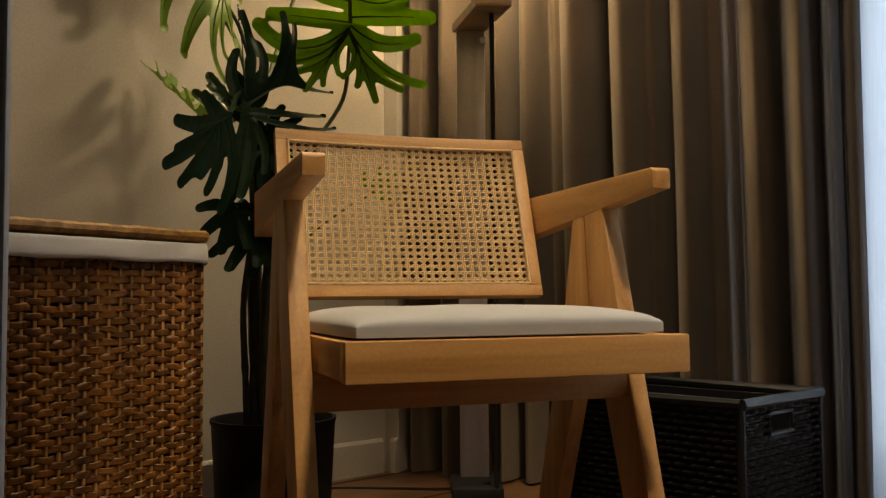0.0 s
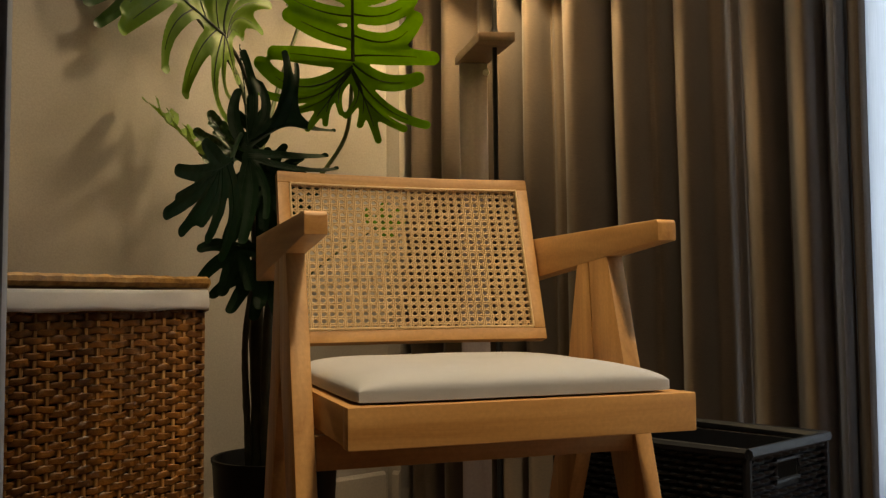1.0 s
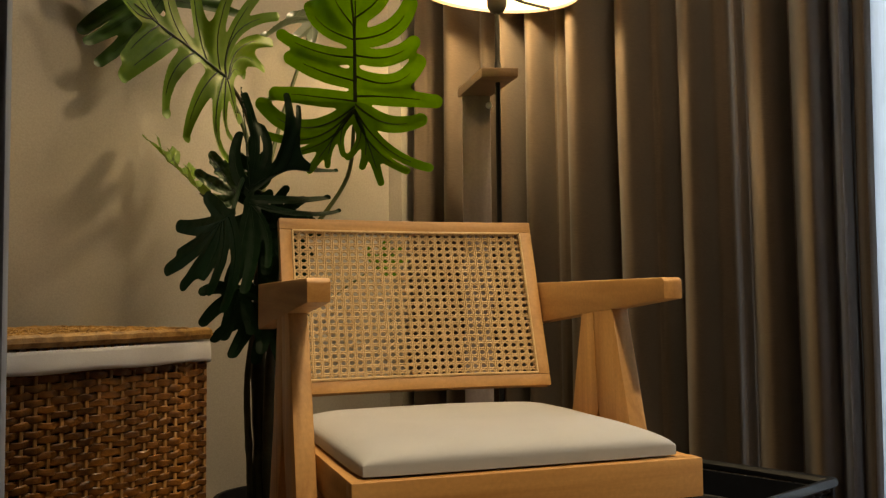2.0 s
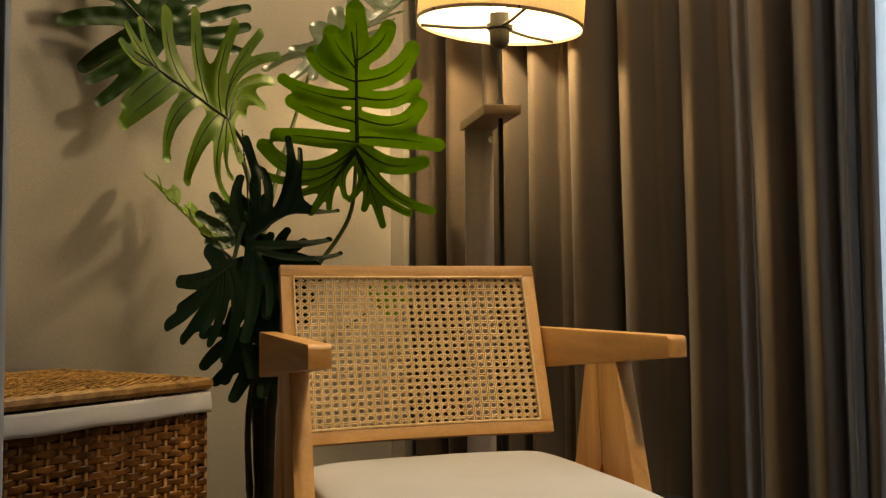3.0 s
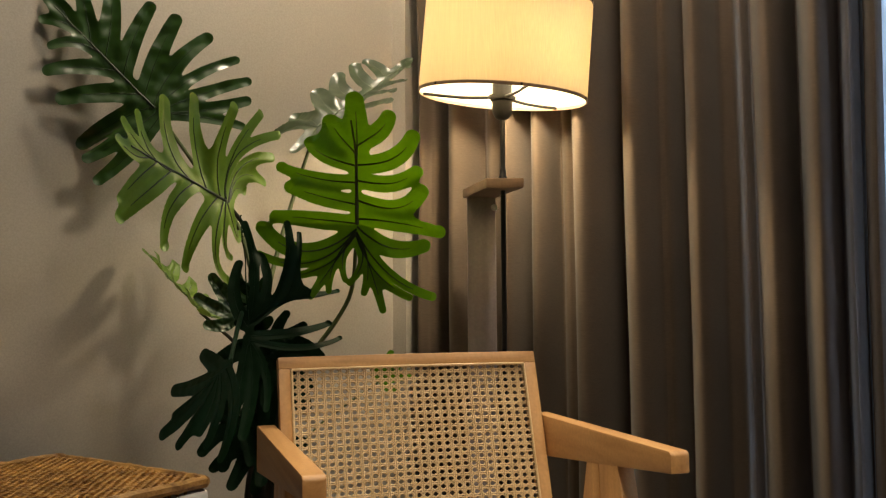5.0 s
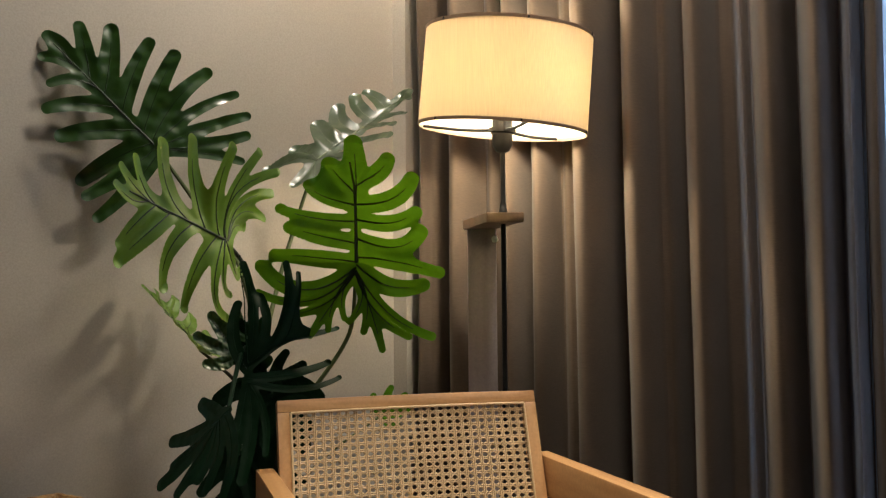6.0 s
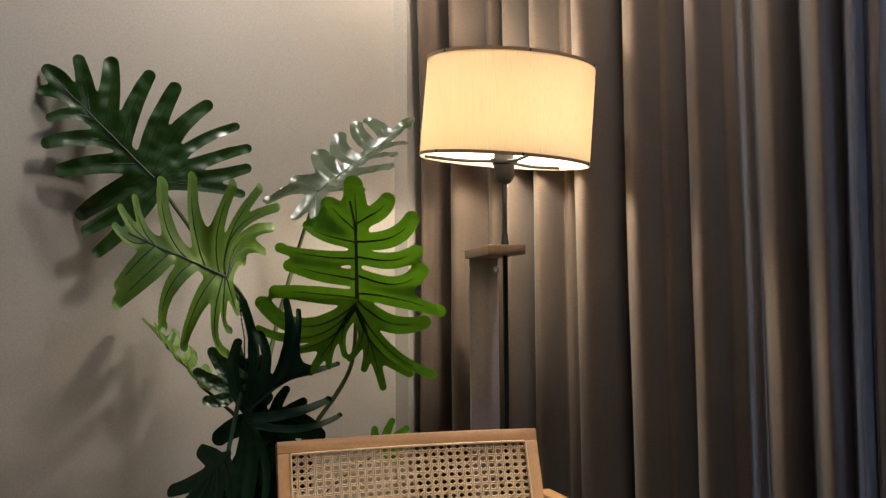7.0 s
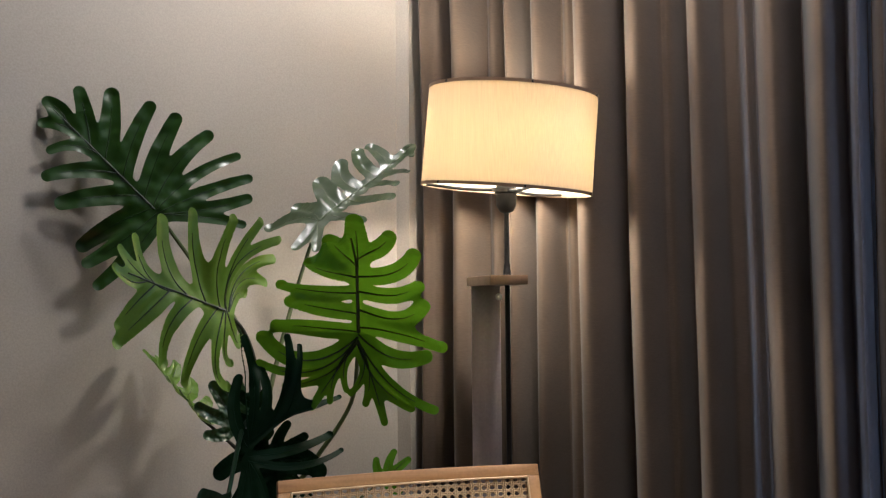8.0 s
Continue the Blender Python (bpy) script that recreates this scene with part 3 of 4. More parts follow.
# ---------------------------------------------------------------- dark woven crate
def crate():
    ax = Vector((0.282, 0.126, 0)).normalized()
    m = Matrix.Translation((0.493, 0.113, 0)) @ Matrix(((ax.x, -ax.y, 0, 0), (ax.y, ax.x, 0, 0), (0, 0, 1, 0), (0, 0, 0, 1)))
    W, D, H = 0.305, 0.43, 0.280
    cr = tagged(empty("storage_basket", m), "black woven storage basket with cut-out handle, empty", "basket")
    part("bottom", box(0.012, W - 0.012, 0.012, D - 0.012, 0.0, 0.012), M_CRATE, cr)
    part("inner_wall", box(0.010, 0.014, 0.014, D - 0.014, 0.012, H - 0.01), M_CRATE, cr)
    part("inner_wall", box(W - 0.014, W - 0.010, 0.014, D - 0.014, 0.012, H - 0.01), M_CRATE, cr)
    part("inner_wall", box(0.010, W - 0.010, D - 0.014, D - 0.010, 0.012, H - 0.01), M_CRATE, cr)
    hx0, hx1, hz0, hz1 = 0.105, 0.195, H - 0.062, H - 0.024
    for x0, x1, z0, z1 in ((0.010, hx0, 0.012, H - 0.01), (hx1, W - 0.010, 0.012, H - 0.01), (hx0, hx1, 0.012, hz0), (hx0, hx1, hz1, H - 0.01)):
        part("inner_wall", box(x0, x1, 0.010, 0.014, z0, z1), M_CRATE, cr)
    bm = tube([(hx0, 0.006, hz1), (hx0, 0.006, hz0), (hx1, 0.006, hz0), (hx1, 0.006, hz1), (hx0, 0.006, hz1)], 0.005, 6)
    part("handle_binding", bm, M_CRATE, cr)
    bm = tube([(0, 0, H), (W, 0, H), (W, D, H), (0, D, H), (0, 0, H)], 0.0105, 8)
    part("rim", bm, M_CRATE, cr, "thick wrapped black rim")
    for x, y in ((0.004, 0.004), (W - 0.004, 0.004), (W - 0.004, D - 0.004), (0.004, D - 0.004)):
        part("corner_post", tube([(x, y, 0), (x, y, H)], 0.008, 8), M_CRATE, cr)
    # weavers bulge out between the uprights on the four sides
    sides = [((0.01, 0.004), (W - 0.01, 0.004), (0, -1)), ((W - 0.004, 0.01), (W - 0.004, D - 0.01), (1, 0)), ((W - 0.01, D - 0.004), (0.01, D - 0.004), (0, 1)), ((0.004, D - 0.01), (0.004, 0.01), (-1, 0))]
    step = 0.0165
    for si, (a, b, o) in enumerate(sides):
        a, b, o = Vector(a), Vector(b), Vector(o)
        n = round((b - a).length / step)
        for r in range(21):
            z = 0.012 + r * 0.0127
            run = []
            for k in range(n * 4 + 1):
                p = a.lerp(b, k / (n * 4)) + o * (0.0045 * math.cos(math.pi * (k / 4 + r)))
                gap = si == 0 and hx0 - 0.002 < p.x < hx1 + 0.002 and hz0 - 0.004 < z < hz1 + 0.004
                if gap:
                    if len(run) > 1:
                        part("weaver", tube(run, 0.0058, 5, None, 0.6), M_CRATE, cr)
                    run = []
                else:
                    run.append((p.x, p.y, z))
            if len(run) > 1:
                part("weaver", tube(run, 0.0058, 5, None, 0.6), M_CRATE, cr)
    return cr


crate()


# ---------------------------------------------------------------- floor lamp
def floor_lamp():
    lamp = tagged(empty("floor_lamp", pose(0, 0, 0)), "floor lamp with cream drum shade on a grey wooden post", "lamp")
    turn = -18
    post_at = Matrix.Translation((0.302, 0.905, 0)) @ Matrix.Rotation(radians(turn), 4, "Z")
    bm = box(-0.035, 0.035, -0.008, 0.022, 0.03, 1.144, 0.002)
    bmesh.ops.transform(bm, matrix=post_at, verts=bm.verts)
    part("post", bm, M_GREYWOOD, lamp, "grey-stained wooden post")
    bm = box(-0.06, 0.06, -0.15, 0.05, 0.0, 0.03, 0.004)
    bmesh.ops.transform(bm, matrix=post_at, verts=bm.verts)
    part("base", bm, M_BLACK, lamp, "black base plate")
    bm = prism([(0.243, 0.715), (0.324, 0.690), (0.340, 0.905), (0.262, 0.931)], "z", 1.144, 1.166, 0.002)
    part("cap", bm, M_CAPWOOD, lamp, "brown wooden shelf cap")
    bm = lathe([(0.001, 0), (0.0085, 0), (0.0075, 0.0035), (0.003, 0.004), (0.002, 0.0015), (0.001, 0.0015)], 16)
    bmesh.ops.transform(bm, matrix=Matrix.Translation((0.3275, 0.8830, 1.118)) @ Matrix.Rotation(radians(turn), 4, "Z") @ Matrix.Rotation(radians(90), 4, "X"), verts=bm.verts)
    part("screw", bm, M_STEEL, lamp, "bright steel screw head")
    part("rod", tube([(0.300, 0.757, 0.03), (0.300, 0.757, 1.33)], 0.0058, 12), M_BLACK, lamp, "black metal rod")
    bm = lathe([(0.001, 1.166), (0.009, 1.166), (0.009, 1.178), (0.0075, 1.18), (0.0075, 1.192), (0.001, 1.192)], 16)
    bmesh.ops.translate(bm, vec=(0.300, 0.757, 0), verts=bm.verts)
    part("collar", bm, M_BLACK, lamp)
    bm = lathe([(0.006, 1.308), (0.016, 1.313), (0.023, 1.326), (0.024, 1.352), (0.027, 1.354), (0.027, 1.362), (0.023, 1.364), (0.023, 1.392), (0.006, 1.393)], 24)
    bmesh.ops.translate(bm, vec=(0.300, 0.757, 0), verts=bm.verts)
    part("socket", bm, M_BLACK, lamp, "black bulb socket")
    bm = lathe([(0.001, 1.386), (0.013, 1.387), (0.015, 1.405), (0.028, 1.437), (0.031, 1.452), (0.026, 1.474), (0.012, 1.486), (0.001, 1.488)], 24)
    bmesh.ops.translate(bm, vec=(0.300, 0.757, 0), verts=bm.verts)
    bulb = part("bulb", bm, M_BULB, lamp, "glowing light bulb")
    bulb.visible_shadow = False
    # the shade sits a little askew
    tilt = Matrix.Translation((0.300, 0.757, 1.361)) @ Matrix.Rotation(radians(4.3), 4, Vector((0.953, -0.304, 0))) @ Matrix.Rotation(radians(4.6), 4, Vector((0.3, 0.954, 0)))
    R, SH = 0.1955, 0.224
    bm = lathe([(R, 0), (R * 0.985, SH), (R * 0.985 - 0.0012, SH), (R - 0.0012, 0)], 96, True)
    bmesh.ops.transform(bm, matrix=tilt, verts=bm.verts)
    shade = part("shade", bm, M_SHADE, lamp, "cream fabric drum shade lit from inside")
    for name, rr, z0 in (("bottom_trim", R, -0.001), ("top_trim", R * 0.985, SH - 0.006)):
        bm = lathe([(rr + 0.0012, z0), (rr + 0.0012, z0 + 0.007), (rr - 0.0026, z0 + 0.007), (rr - 0.0026, z0)], 96, True)
        bmesh.ops.transform(bm, matrix=tilt, verts=bm.verts)
        part(name, bm, M_CAPWOOD, shade, "dull brown edge binding")
    for k in range(3):
        a = radians(25 + 120 * k)
        bm = tube(glide([(0.019 * math.cos(a), 0.019 * math.sin(a), 0.0), (0.1 * math.cos(a), 0.1 * math.sin(a), -0.002), ((R - 0.003) * math.cos(a), (R - 0.003) * math.sin(a), 0.004)]), 0.0038, 8)
        bmesh.ops.transform(bm, matrix=tilt, verts=bm.verts)
        part("spider_arm", bm, M_BLACK, shade, "dark wire spoke")
    bm = lathe([(0.0235, -0.004), (0.032, -0.004), (0.032, 0.004), (0.0235, 0.004)], 24, True)
    bmesh.ops.transform(bm, matrix=tilt, verts=bm.verts)
    part("spider_ring", bm, M_BLACK, shade)
    for k in range(6):
        a = radians(-100 + 60 * k)
        for z, rr in ((0.003, R + 0.001), (SH - 0.003, R * 0.985 + 0.001)):
            bm = box(-0.002, 0.002, -0.002, 0.002, -0.003, 0.003, 0.0008, 1)
            bmesh.ops.transform(bm, matrix=tilt @ Matrix.Rotation(a, 4, "Z") @ Matrix.Translation((rr, 0, z)), verts=bm.verts)
            part("clip", bm, M_BLACK, shade)
    return lamp


floor_lamp()
cable = tagged(part("lamp_cable", tube(glide([(0.30, 0.80, 0.034), (0.24, 0.90, 0.006), (0.10, 0.97, 0.004), (-0.02, 1.02, 0.004), (-0.12, 1.03, 0.004)]), 0.0032, 8), M_BLACK), "black lamp cable lying on the floor", "cable")


# ---------------------------------------------------------------- curtains
def drape(name, ridges, s_end, offset, amp, z0, z1, material, spread=0.0, s_begin=0.0, thick=0.0):
    """Cloth that hangs along the window wall: ridges are (middle, half width, height)."""
    bm = bmesh.new()
    step = 0.004
    n = int((s_end - s_begin) / step)
    prof = []
    for k in range(n + 1):
        s = s_begin + k * step
        h = 0.0
        for c, w, a in ridges:
            q = (s - c) / w
            if abs(q) < 1:
                h = max(h, a * (1 - q * q) ** 0.68)
        prof.append(h)
    for _ in range(3):
        prof = [prof[0]] + [(prof[i - 1] + 2 * prof[i] + prof[i + 1]) / 4 for i in range(1, n)] + [prof[-1]]
    levels = 26
    rows = []
    for l in range(levels + 1):
        z = z0 + (z1 - z0) * l / levels
        row = []
        for k in range(n + 1):
            s = s_begin + k * step
            lean = spread if s < 0.95 else spread - (s - 0.95) / 0.27 * 0.020
            s2 = s + (s * lean * (1.35 - z) if spread else 0.0) + 0.006 * noise.noise((s * 3.0, z * 0.9, 2))
            h = prof[k] * amp * (1 + 0.18 * noise.noise((s * 5, z * 1.1, 7))) + 0.004 * noise.noise((s * 14, z * 2.5, 5))
            p = CORNER + WIN_DIR * s2 - WIN_OUT * (offset + h)
            row.append(bm.verts.new((p.x, p.y, z)))
        rows.append(row)
    for a, b in zip(rows, rows[1:]):
        for k in range(n):
            bm.faces.new((a[k], a[k + 1], b[k + 1], b[k]))
    ob = part(name, bm, material)
    if thick:
        sol = ob.modifiers.new("thickness", "SOLIDIFY")
        sol.thickness, sol.offset = thick, 0
    return ob


RIDGES = [(0.080, 0.034, 0.95), (0.108, 0.030, 0.8), (0.186, 0.050, 1.0), (0.258, 0.034, 0.5), (0.345, 0.033, 1.05), (0.414, 0.040, 1.02), (0.470, 0.030, 0.55), (0.535, 0.052, 1.08),
          (0.667, 0.056, 1.1), (0.725, 0.026, 0.62), (0.811, 0.046, 1.0), (0.914, 0.026, 0.66), (0.978, 0.050, 1.05), (1.082, 0.046, 1.12), (1.150, 0.022, 0.85), (1.200, 0.027, 0.75),
          (0.69, 0.070, 0.40), (0.88, 0.09, 0.34), (1.15, 0.075, 0.42)]
tagged(drape("curtain", RIDGES, 1.222, -0.175, 0.198, 0.003, 2.5, M_CURTAIN, 0.010, 0.042), "heavy taupe fabric curtain hanging in deep folds", "curtain")
curtain = bpy.data.objects["curtain"].data
# two upright bands of the cloth are more translucent
curtain.materials.append(M_CURTAIN_BAND)
across_n = int((1.222 - 0.042) / 0.004)
for k, poly in enumerate(curtain.polygons):
    at_s = 0.042 + (k % across_n) * 0.004
    if 0.896 < at_s < 0.932 or 1.132 < at_s < 1.170:
        poly.material_index = 1
SHEER = [(1.25 + 0.09 * k, 0.05, 0.8 + 0.3 * (k % 2)) for k in range(18)]
tagged(drape("sheer_curtain", SHEER, 1.75, -0.085, 0.022, 0.001, 2.5, M_SHEER, 0.0, 1.17), "thin white sheer curtain lit by daylight", "curtain")
rail = tagged(wall_slab("curtain_rail", w_at(0.08) + WIN_OUT * 0.02, w_at(2.75) + WIN_OUT * 0.02, 2.5, 2.53, WIN_OUT, 0.02, M_CEIL), "white curtain rail under the ceiling", "curtain rail", kind="structure")


# ---------------------------------------------------------------- plant
def leaf_mesh(length, lobes, seed, rib=0.035, blend=0.016, groove=0.16, wave=0.006, hinge=0.0, broad=1.2, vein=1.0):
    """A split leaf in its own frame: stalk end at 0, midrib along +y, face to +z.
    lobes: (start along the midrib, angle from the midrib, length, bow, half width, lift of the tip), lengths as parts of the leaf's; broad widens all lobes.
    The blade is one sheet whose lobes melt into each other near the midrib. Returns blade and vein bmeshes."""
    lines = []
    for at, ang, run, bow, half, lift in lobes:
        a, half = radians(ang), half * broad
        d, side = np.array((math.sin(a), math.cos(a))), np.array((math.cos(a), -math.sin(a)))
        start = np.array((0.0, at))
        end = start + d * max(run - half * 0.9, run * 0.5)
        ctrl = (start + end) / 2 + side * bow * run * 2
        t = np.linspace(0, 1, 17)[:, None]
        pts = (1 - t) ** 2 * start + 2 * t * (1 - t) * ctrl + t * t * end
        rad = half * (0.80 + 0.22 * np.sin(np.pi * t[:, 0] ** 0.85)) * (1 - 0.12 * t[:, 0])
        lines.append((pts, rad, t[:, 0], lift))
    spine = np.stack([np.zeros(26), np.linspace(-0.03, 0.9, 26)], 1)
    everything = np.concatenate([p for p, _, _, _ in lines])
    lo, hi = everything.min(0) - 0.1, everything.max(0) + 0.1
    step = 0.0118
    nx, ny = int((hi[0] - lo[0]) / step) + 1, int((hi[1] - lo[1]) / step) + 1
    gx, gy = np.meshgrid(lo[0] + step * np.arange(nx), lo[1] + step * np.arange(ny), indexing="ij")

    def field(p):
        """Distance outside the blade and height over the flat leaf, at (n, 2) points."""
        total, weight, height = np.zeros(len(p)), np.zeros(len(p)), np.zeros(len(p))
        for pts, rad, t, lift in lines:
            a, ab = pts[:-1], pts[1:] - pts[:-1]
            q = np.clip(((p[:, None] - a) * ab).sum(2) / np.maximum((ab * ab).sum(1), 1e-12), 0, 1)
            gap = np.hypot(p[:, None, 0] - a[:, 0] - q * ab[:, 0], p[:, None, 1] - a[:, 1] - q * ab[:, 1])
            wide = rad[:-1] + q * (rad[1:] - rad[:-1])
            row = np.arange(len(p))
            k = (gap - wide).argmin(1)
            d = gap[row, k]
            out = d - wide[row, k]
            along = (k + q[row, k]) / (len(t) - 1)
            e = np.exp(np.clip(-out / blend, -60, 60))
            f = np.exp(np.clip(-out / 0.02, -60, 60))
            total += e
            weight += f
            height += f * (lift * along ** 1.5 + groove * np.sqrt(d * d + 0.00004) * np.minimum(1, 0.2 + 2 * along))
        d = np.hypot(p[:, None, 0] - spine[None, :, 0], p[:, None, 1] - spine[None, :, 1]).min(1) - rib
        total += np.exp(np.clip(-d / blend, -60, 60))
        return -blend * np.log(total + 1e-30), height / (weight + 1e-12)

    ca, sa = math.cos(radians(hinge)), math.sin(radians(hinge))

    def bend(x, y, w):
        """From the flat outline into space, in metres."""
        w = w + wave * (noise.noise((x * 5 + seed, y * 5, seed * 1.7)) + 0.6 * noise.noise((x * 13, y * 13 + seed, 3.1)))
        if y < 0:
            y, w = y * ca, w - y * sa
        return Vector((x, y, w)) * length

    grid = np.stack([gx.ravel(), gy.ravel()], 1)
    dist, _ = field(grid)
    dist = dist.reshape(nx, ny)
    places, index, faces = [], {}, []

    def corner(i, j):
        if (i, j) not in index:
            index[(i, j)] = len(places)
            places.append((gx[i, j], gy[i, j]))
        return index[(i, j)]

    def crossing(a, b):
        key = (min(a, b), max(a, b))
        if key not in index:
            q = min(0.97, max(0.03, dist[key[0]] / (dist[key[0]] - dist[key[1]])))
            index[key] = len(places)
            places.append((gx[key[0]] * (1 - q) + gx[key[1]] * q, gy[key[0]] * (1 - q) + gy[key[1]] * q))
        return index[key]

    for i in range(nx - 1):
        for j in range(ny - 1):
            ring = [(i, j), (i + 1, j), (i + 1, j + 1), (i, j + 1)]
            inside = [dist[c] < 0 for c in ring]
            if not any(inside):
                continue
            face = []
            for k in range(4):
                if inside[k]:
                    face.append(corner(*ring[k]))
                if inside[k] != inside[(k + 1) % 4]:
                    face.append(crossing(ring[k], ring[(k + 1) % 4]))
            if len(face) > 2:
                faces.append(face)
    flat = np.array(places)
    _, up = field(flat)
    bm = bmesh.new()
    vs = [bm.verts.new(bend(x, y, w)) for (x, y), w in zip(flat, up)]
    for f in faces:
        bm.faces.new([vs[k] for k in f])
    vm = bmesh.new()
    for pts, rad, t, lift in lines:
        line = pts[:14]
        _, h = field(line)
        tube([bend(x, y, w) + Vector((0, 0, 0.0006)) for (x, y), w in zip(line, h)], [vein * length * (0.0062 - 0.0046 * k / len(line)) for k in range(len(line))], 5, vm, 0.6)
    line = spine[1::2]
    _, h = field(line)
    tube([bend(x, y, w) + Vector((0, 0, 0.0009)) for (x, y), w in zip(line, h)], [vein * length * (0.0115 - 0.007 * k / len(line)) for k in range(len(line))], 6, vm, 0.7)
    return bm, vm


def place(base, tip, facing):
    """The pose of a leaf whose stalk joins at base, whose midrib runs to tip and whose face looks along facing."""
    y = (Vector(tip) - Vector(base)).normalized()
    z = Vector(facing)
    x = y.cross(z).normalized()
    z = x.cross(y)
    return Matrix(((x.x, y.x, z.x, base[0]), (x.y, y.y, z.y, base[1]), (x.z, y.z, z.z, base[2]), (0, 0, 0, 1)))


# lobes of each leaf: start along the midrib, angle from it, length, bow, half width, lift of the tip
FRESH_RIGHT = [(0.65, 39, 0.49, 0.08, 0.062, 0.24), (0.49, 5, 0.69, 0.0, 0.075, 0.29), (0.49, 51, 0.61, 0.14, 0.063, 0.2), (0.37, 69, 0.54, 0.13, 0.058, 0.13),
               (0.21, 67, 0.6, 0.2, 0.065, 0.18), (0.05, 78, 0.71, 0.01, 0.062, 0.31), (-0.01, 93, 0.58, 0.16, 0.061, 0.14), (-0.05, 117, 0.73, 0.13, 0.038, 0.2),
               (-0.07, 132, 0.63, 0.11, 0.036, 0.05), (-0.07, 151, 0.58, -0.01, 0.031, 0.1), (-0.07, 164, 0.44, -0.12, 0.031, 0.05), (-0.08, 180, 0.35, -0.2, 0.026, 0.05)]
FRESH_LEFT = [(0.58, -19, 0.43, -0.07, 0.074, 0.25), (0.48, -34, 0.46, -0.16, 0.055, 0.39), (0.35, -61, 0.56, -0.11, 0.054, 0.33), (0.17, -60, 0.54, -0.06, 0.067, 0.25),
              (0.01, -85, 0.65, -0.0, 0.063, 0.07), (-0.03, -88, 0.74, -0.25, 0.059, 0.13), (-0.03, -109, 0.78, -0.2, 0.033, 0.01), (-0.06, -128, 0.67, -0.12, 0.03, -0.04),
              (-0.06, -149, 0.56, 0.0, 0.032, 0.07), (-0.06, -173, 0.35, 0.16, 0.024, 0.05), (-0.07, -160, 0.46, 0.12, 0.026, 0.05)]
HIGH_RIGHT = [(0.78, 3, 0.23, 0.07, 0.048, 0.0), (0.58, 33, 0.41, 0.02, 0.048, 0.0), (0.45, 49, 0.5, 0.02, 0.06, 0.0), (0.29, 63, 0.56, -0.04, 0.052, 0.0),
              (0.1, 64, 0.63, -0.03, 0.056, 0.0), (0.02, 79, 0.66, -0.07, 0.052, -0.02), (-0.01, 97, 0.69, -0.07, 0.036, -0.08), (-0.03, 111, 0.67, -0.03, 0.04, -0.03),
              (-0.04, 123, 0.62, 0.03, 0.043, -0.0), (-0.04, 141, 0.57, -0.03, 0.035, 0.0)]
HIGH_LEFT = [(0.7, -32, 0.25, 0.08, 0.04, 0.0), (0.49, -43, 0.33, 0.15, 0.035, 0.06), (0.33, -51, 0.47, 0.07, 0.047, 0.06), (0.13, -53, 0.54, 0.04, 0.059, 0.01),
             (0.02, -74, 0.56, 0.03, 0.06, -0.14), (-0.02, -84, 0.59, -0.03, 0.047, 0.01), (-0.05, -96, 0.64, -0.04, 0.046, 0.01)]
PALE_RIGHT = [(0.74, 2, 0.29, -0.14, 0.026, 0.0), (0.59, 16, 0.45, -0.08, 0.026, 0.02), (0.49, 31, 0.47, -0.21, 0.03, 0.0), (0.36, 47, 0.56, -0.15, 0.055, 0.05),
              (0.2, 59, 0.61, -0.05, 0.05, 0.1), (0.05, 64, 0.58, -0.07, 0.05, 0.25), (0.0, 86, 0.58, -0.09, 0.037, 0.29), (-0.01, 109, 0.54, -0.25, 0.031, 0.3),
              (-0.03, 128, 0.6, -0.17, 0.036, 0.12), (-0.03, 144, 0.59, -0.19, 0.036, -0.02), (-0.03, 145, 0.42, -0.12, 0.032, -0.1)]
PALE_LEFT = [(0.67, -64, 0.32, 0.07, 0.04, -0.15), (0.54, -58, 0.44, 0.03, 0.051, -0.2), (0.33, -87, 0.43, 0.24, 0.05, -0.2), (0.08, -82, 0.51, 0.14, 0.047, -0.2),
             (0.02, -128, 0.57, 0.34, 0.035, -0.2), (0.0, -141, 0.44, 0.31, 0.027, -0.18), (-0.01, -171, 0.46, 0.23, 0.04, -0.18)]
SHINY_RIGHT = [(0.83, 54, 0.14, -0.55, 0.025, 0.09), (0.78, 78, 0.18, -0.27, 0.024, 0.1), (0.62, 88, 0.3, -0.09, 0.028, 0.13), (0.5, 96, 0.35, -0.04, 0.035, 0.15),
               (0.28, 85, 0.46, -0.0, 0.041, 0.19), (0.07, 85, 0.38, -0.05, 0.034, 0.1), (-0.01, 164, 0.33, -0.04, 0.042, 0.0), (-0.02, 135, 0.32, -0.01, 0.03, 0.0)]
SHINY_LEFT = [(0.71, -72, 0.33, 0.05, 0.043, 0.0), (0.58, -69, 0.38, -0.08, 0.047, 0.0), (0.4, -69, 0.38, -0.15, 0.055, 0.01), (0.18, -69, 0.37, -0.04, 0.062, 0.0),
              (0.01, -82, 0.35, 0.02, 0.057, -0.08), (-0.0, -112, 0.47, 0.06, 0.053, -0.16)]
LOW_RIGHT = [(0.17, 22, 0.82, -0.05, 0.077, 0.02), (0.13, 57, 0.51, -0.01, 0.086, 0.0)]
LOW_LEFT = [(0.24, -8, 0.93, -0.03, 0.084, -0.04), (0.22, -33, 0.87, -0.04, 0.08, -0.08), (0.2, -45, 0.69, -0.1, 0.069, 0.0), (0.16, -58, 0.86, -0.1, 0.076, -0.02),
            (0.08, -70, 1.11, -0.15, 0.084, 0.0)]
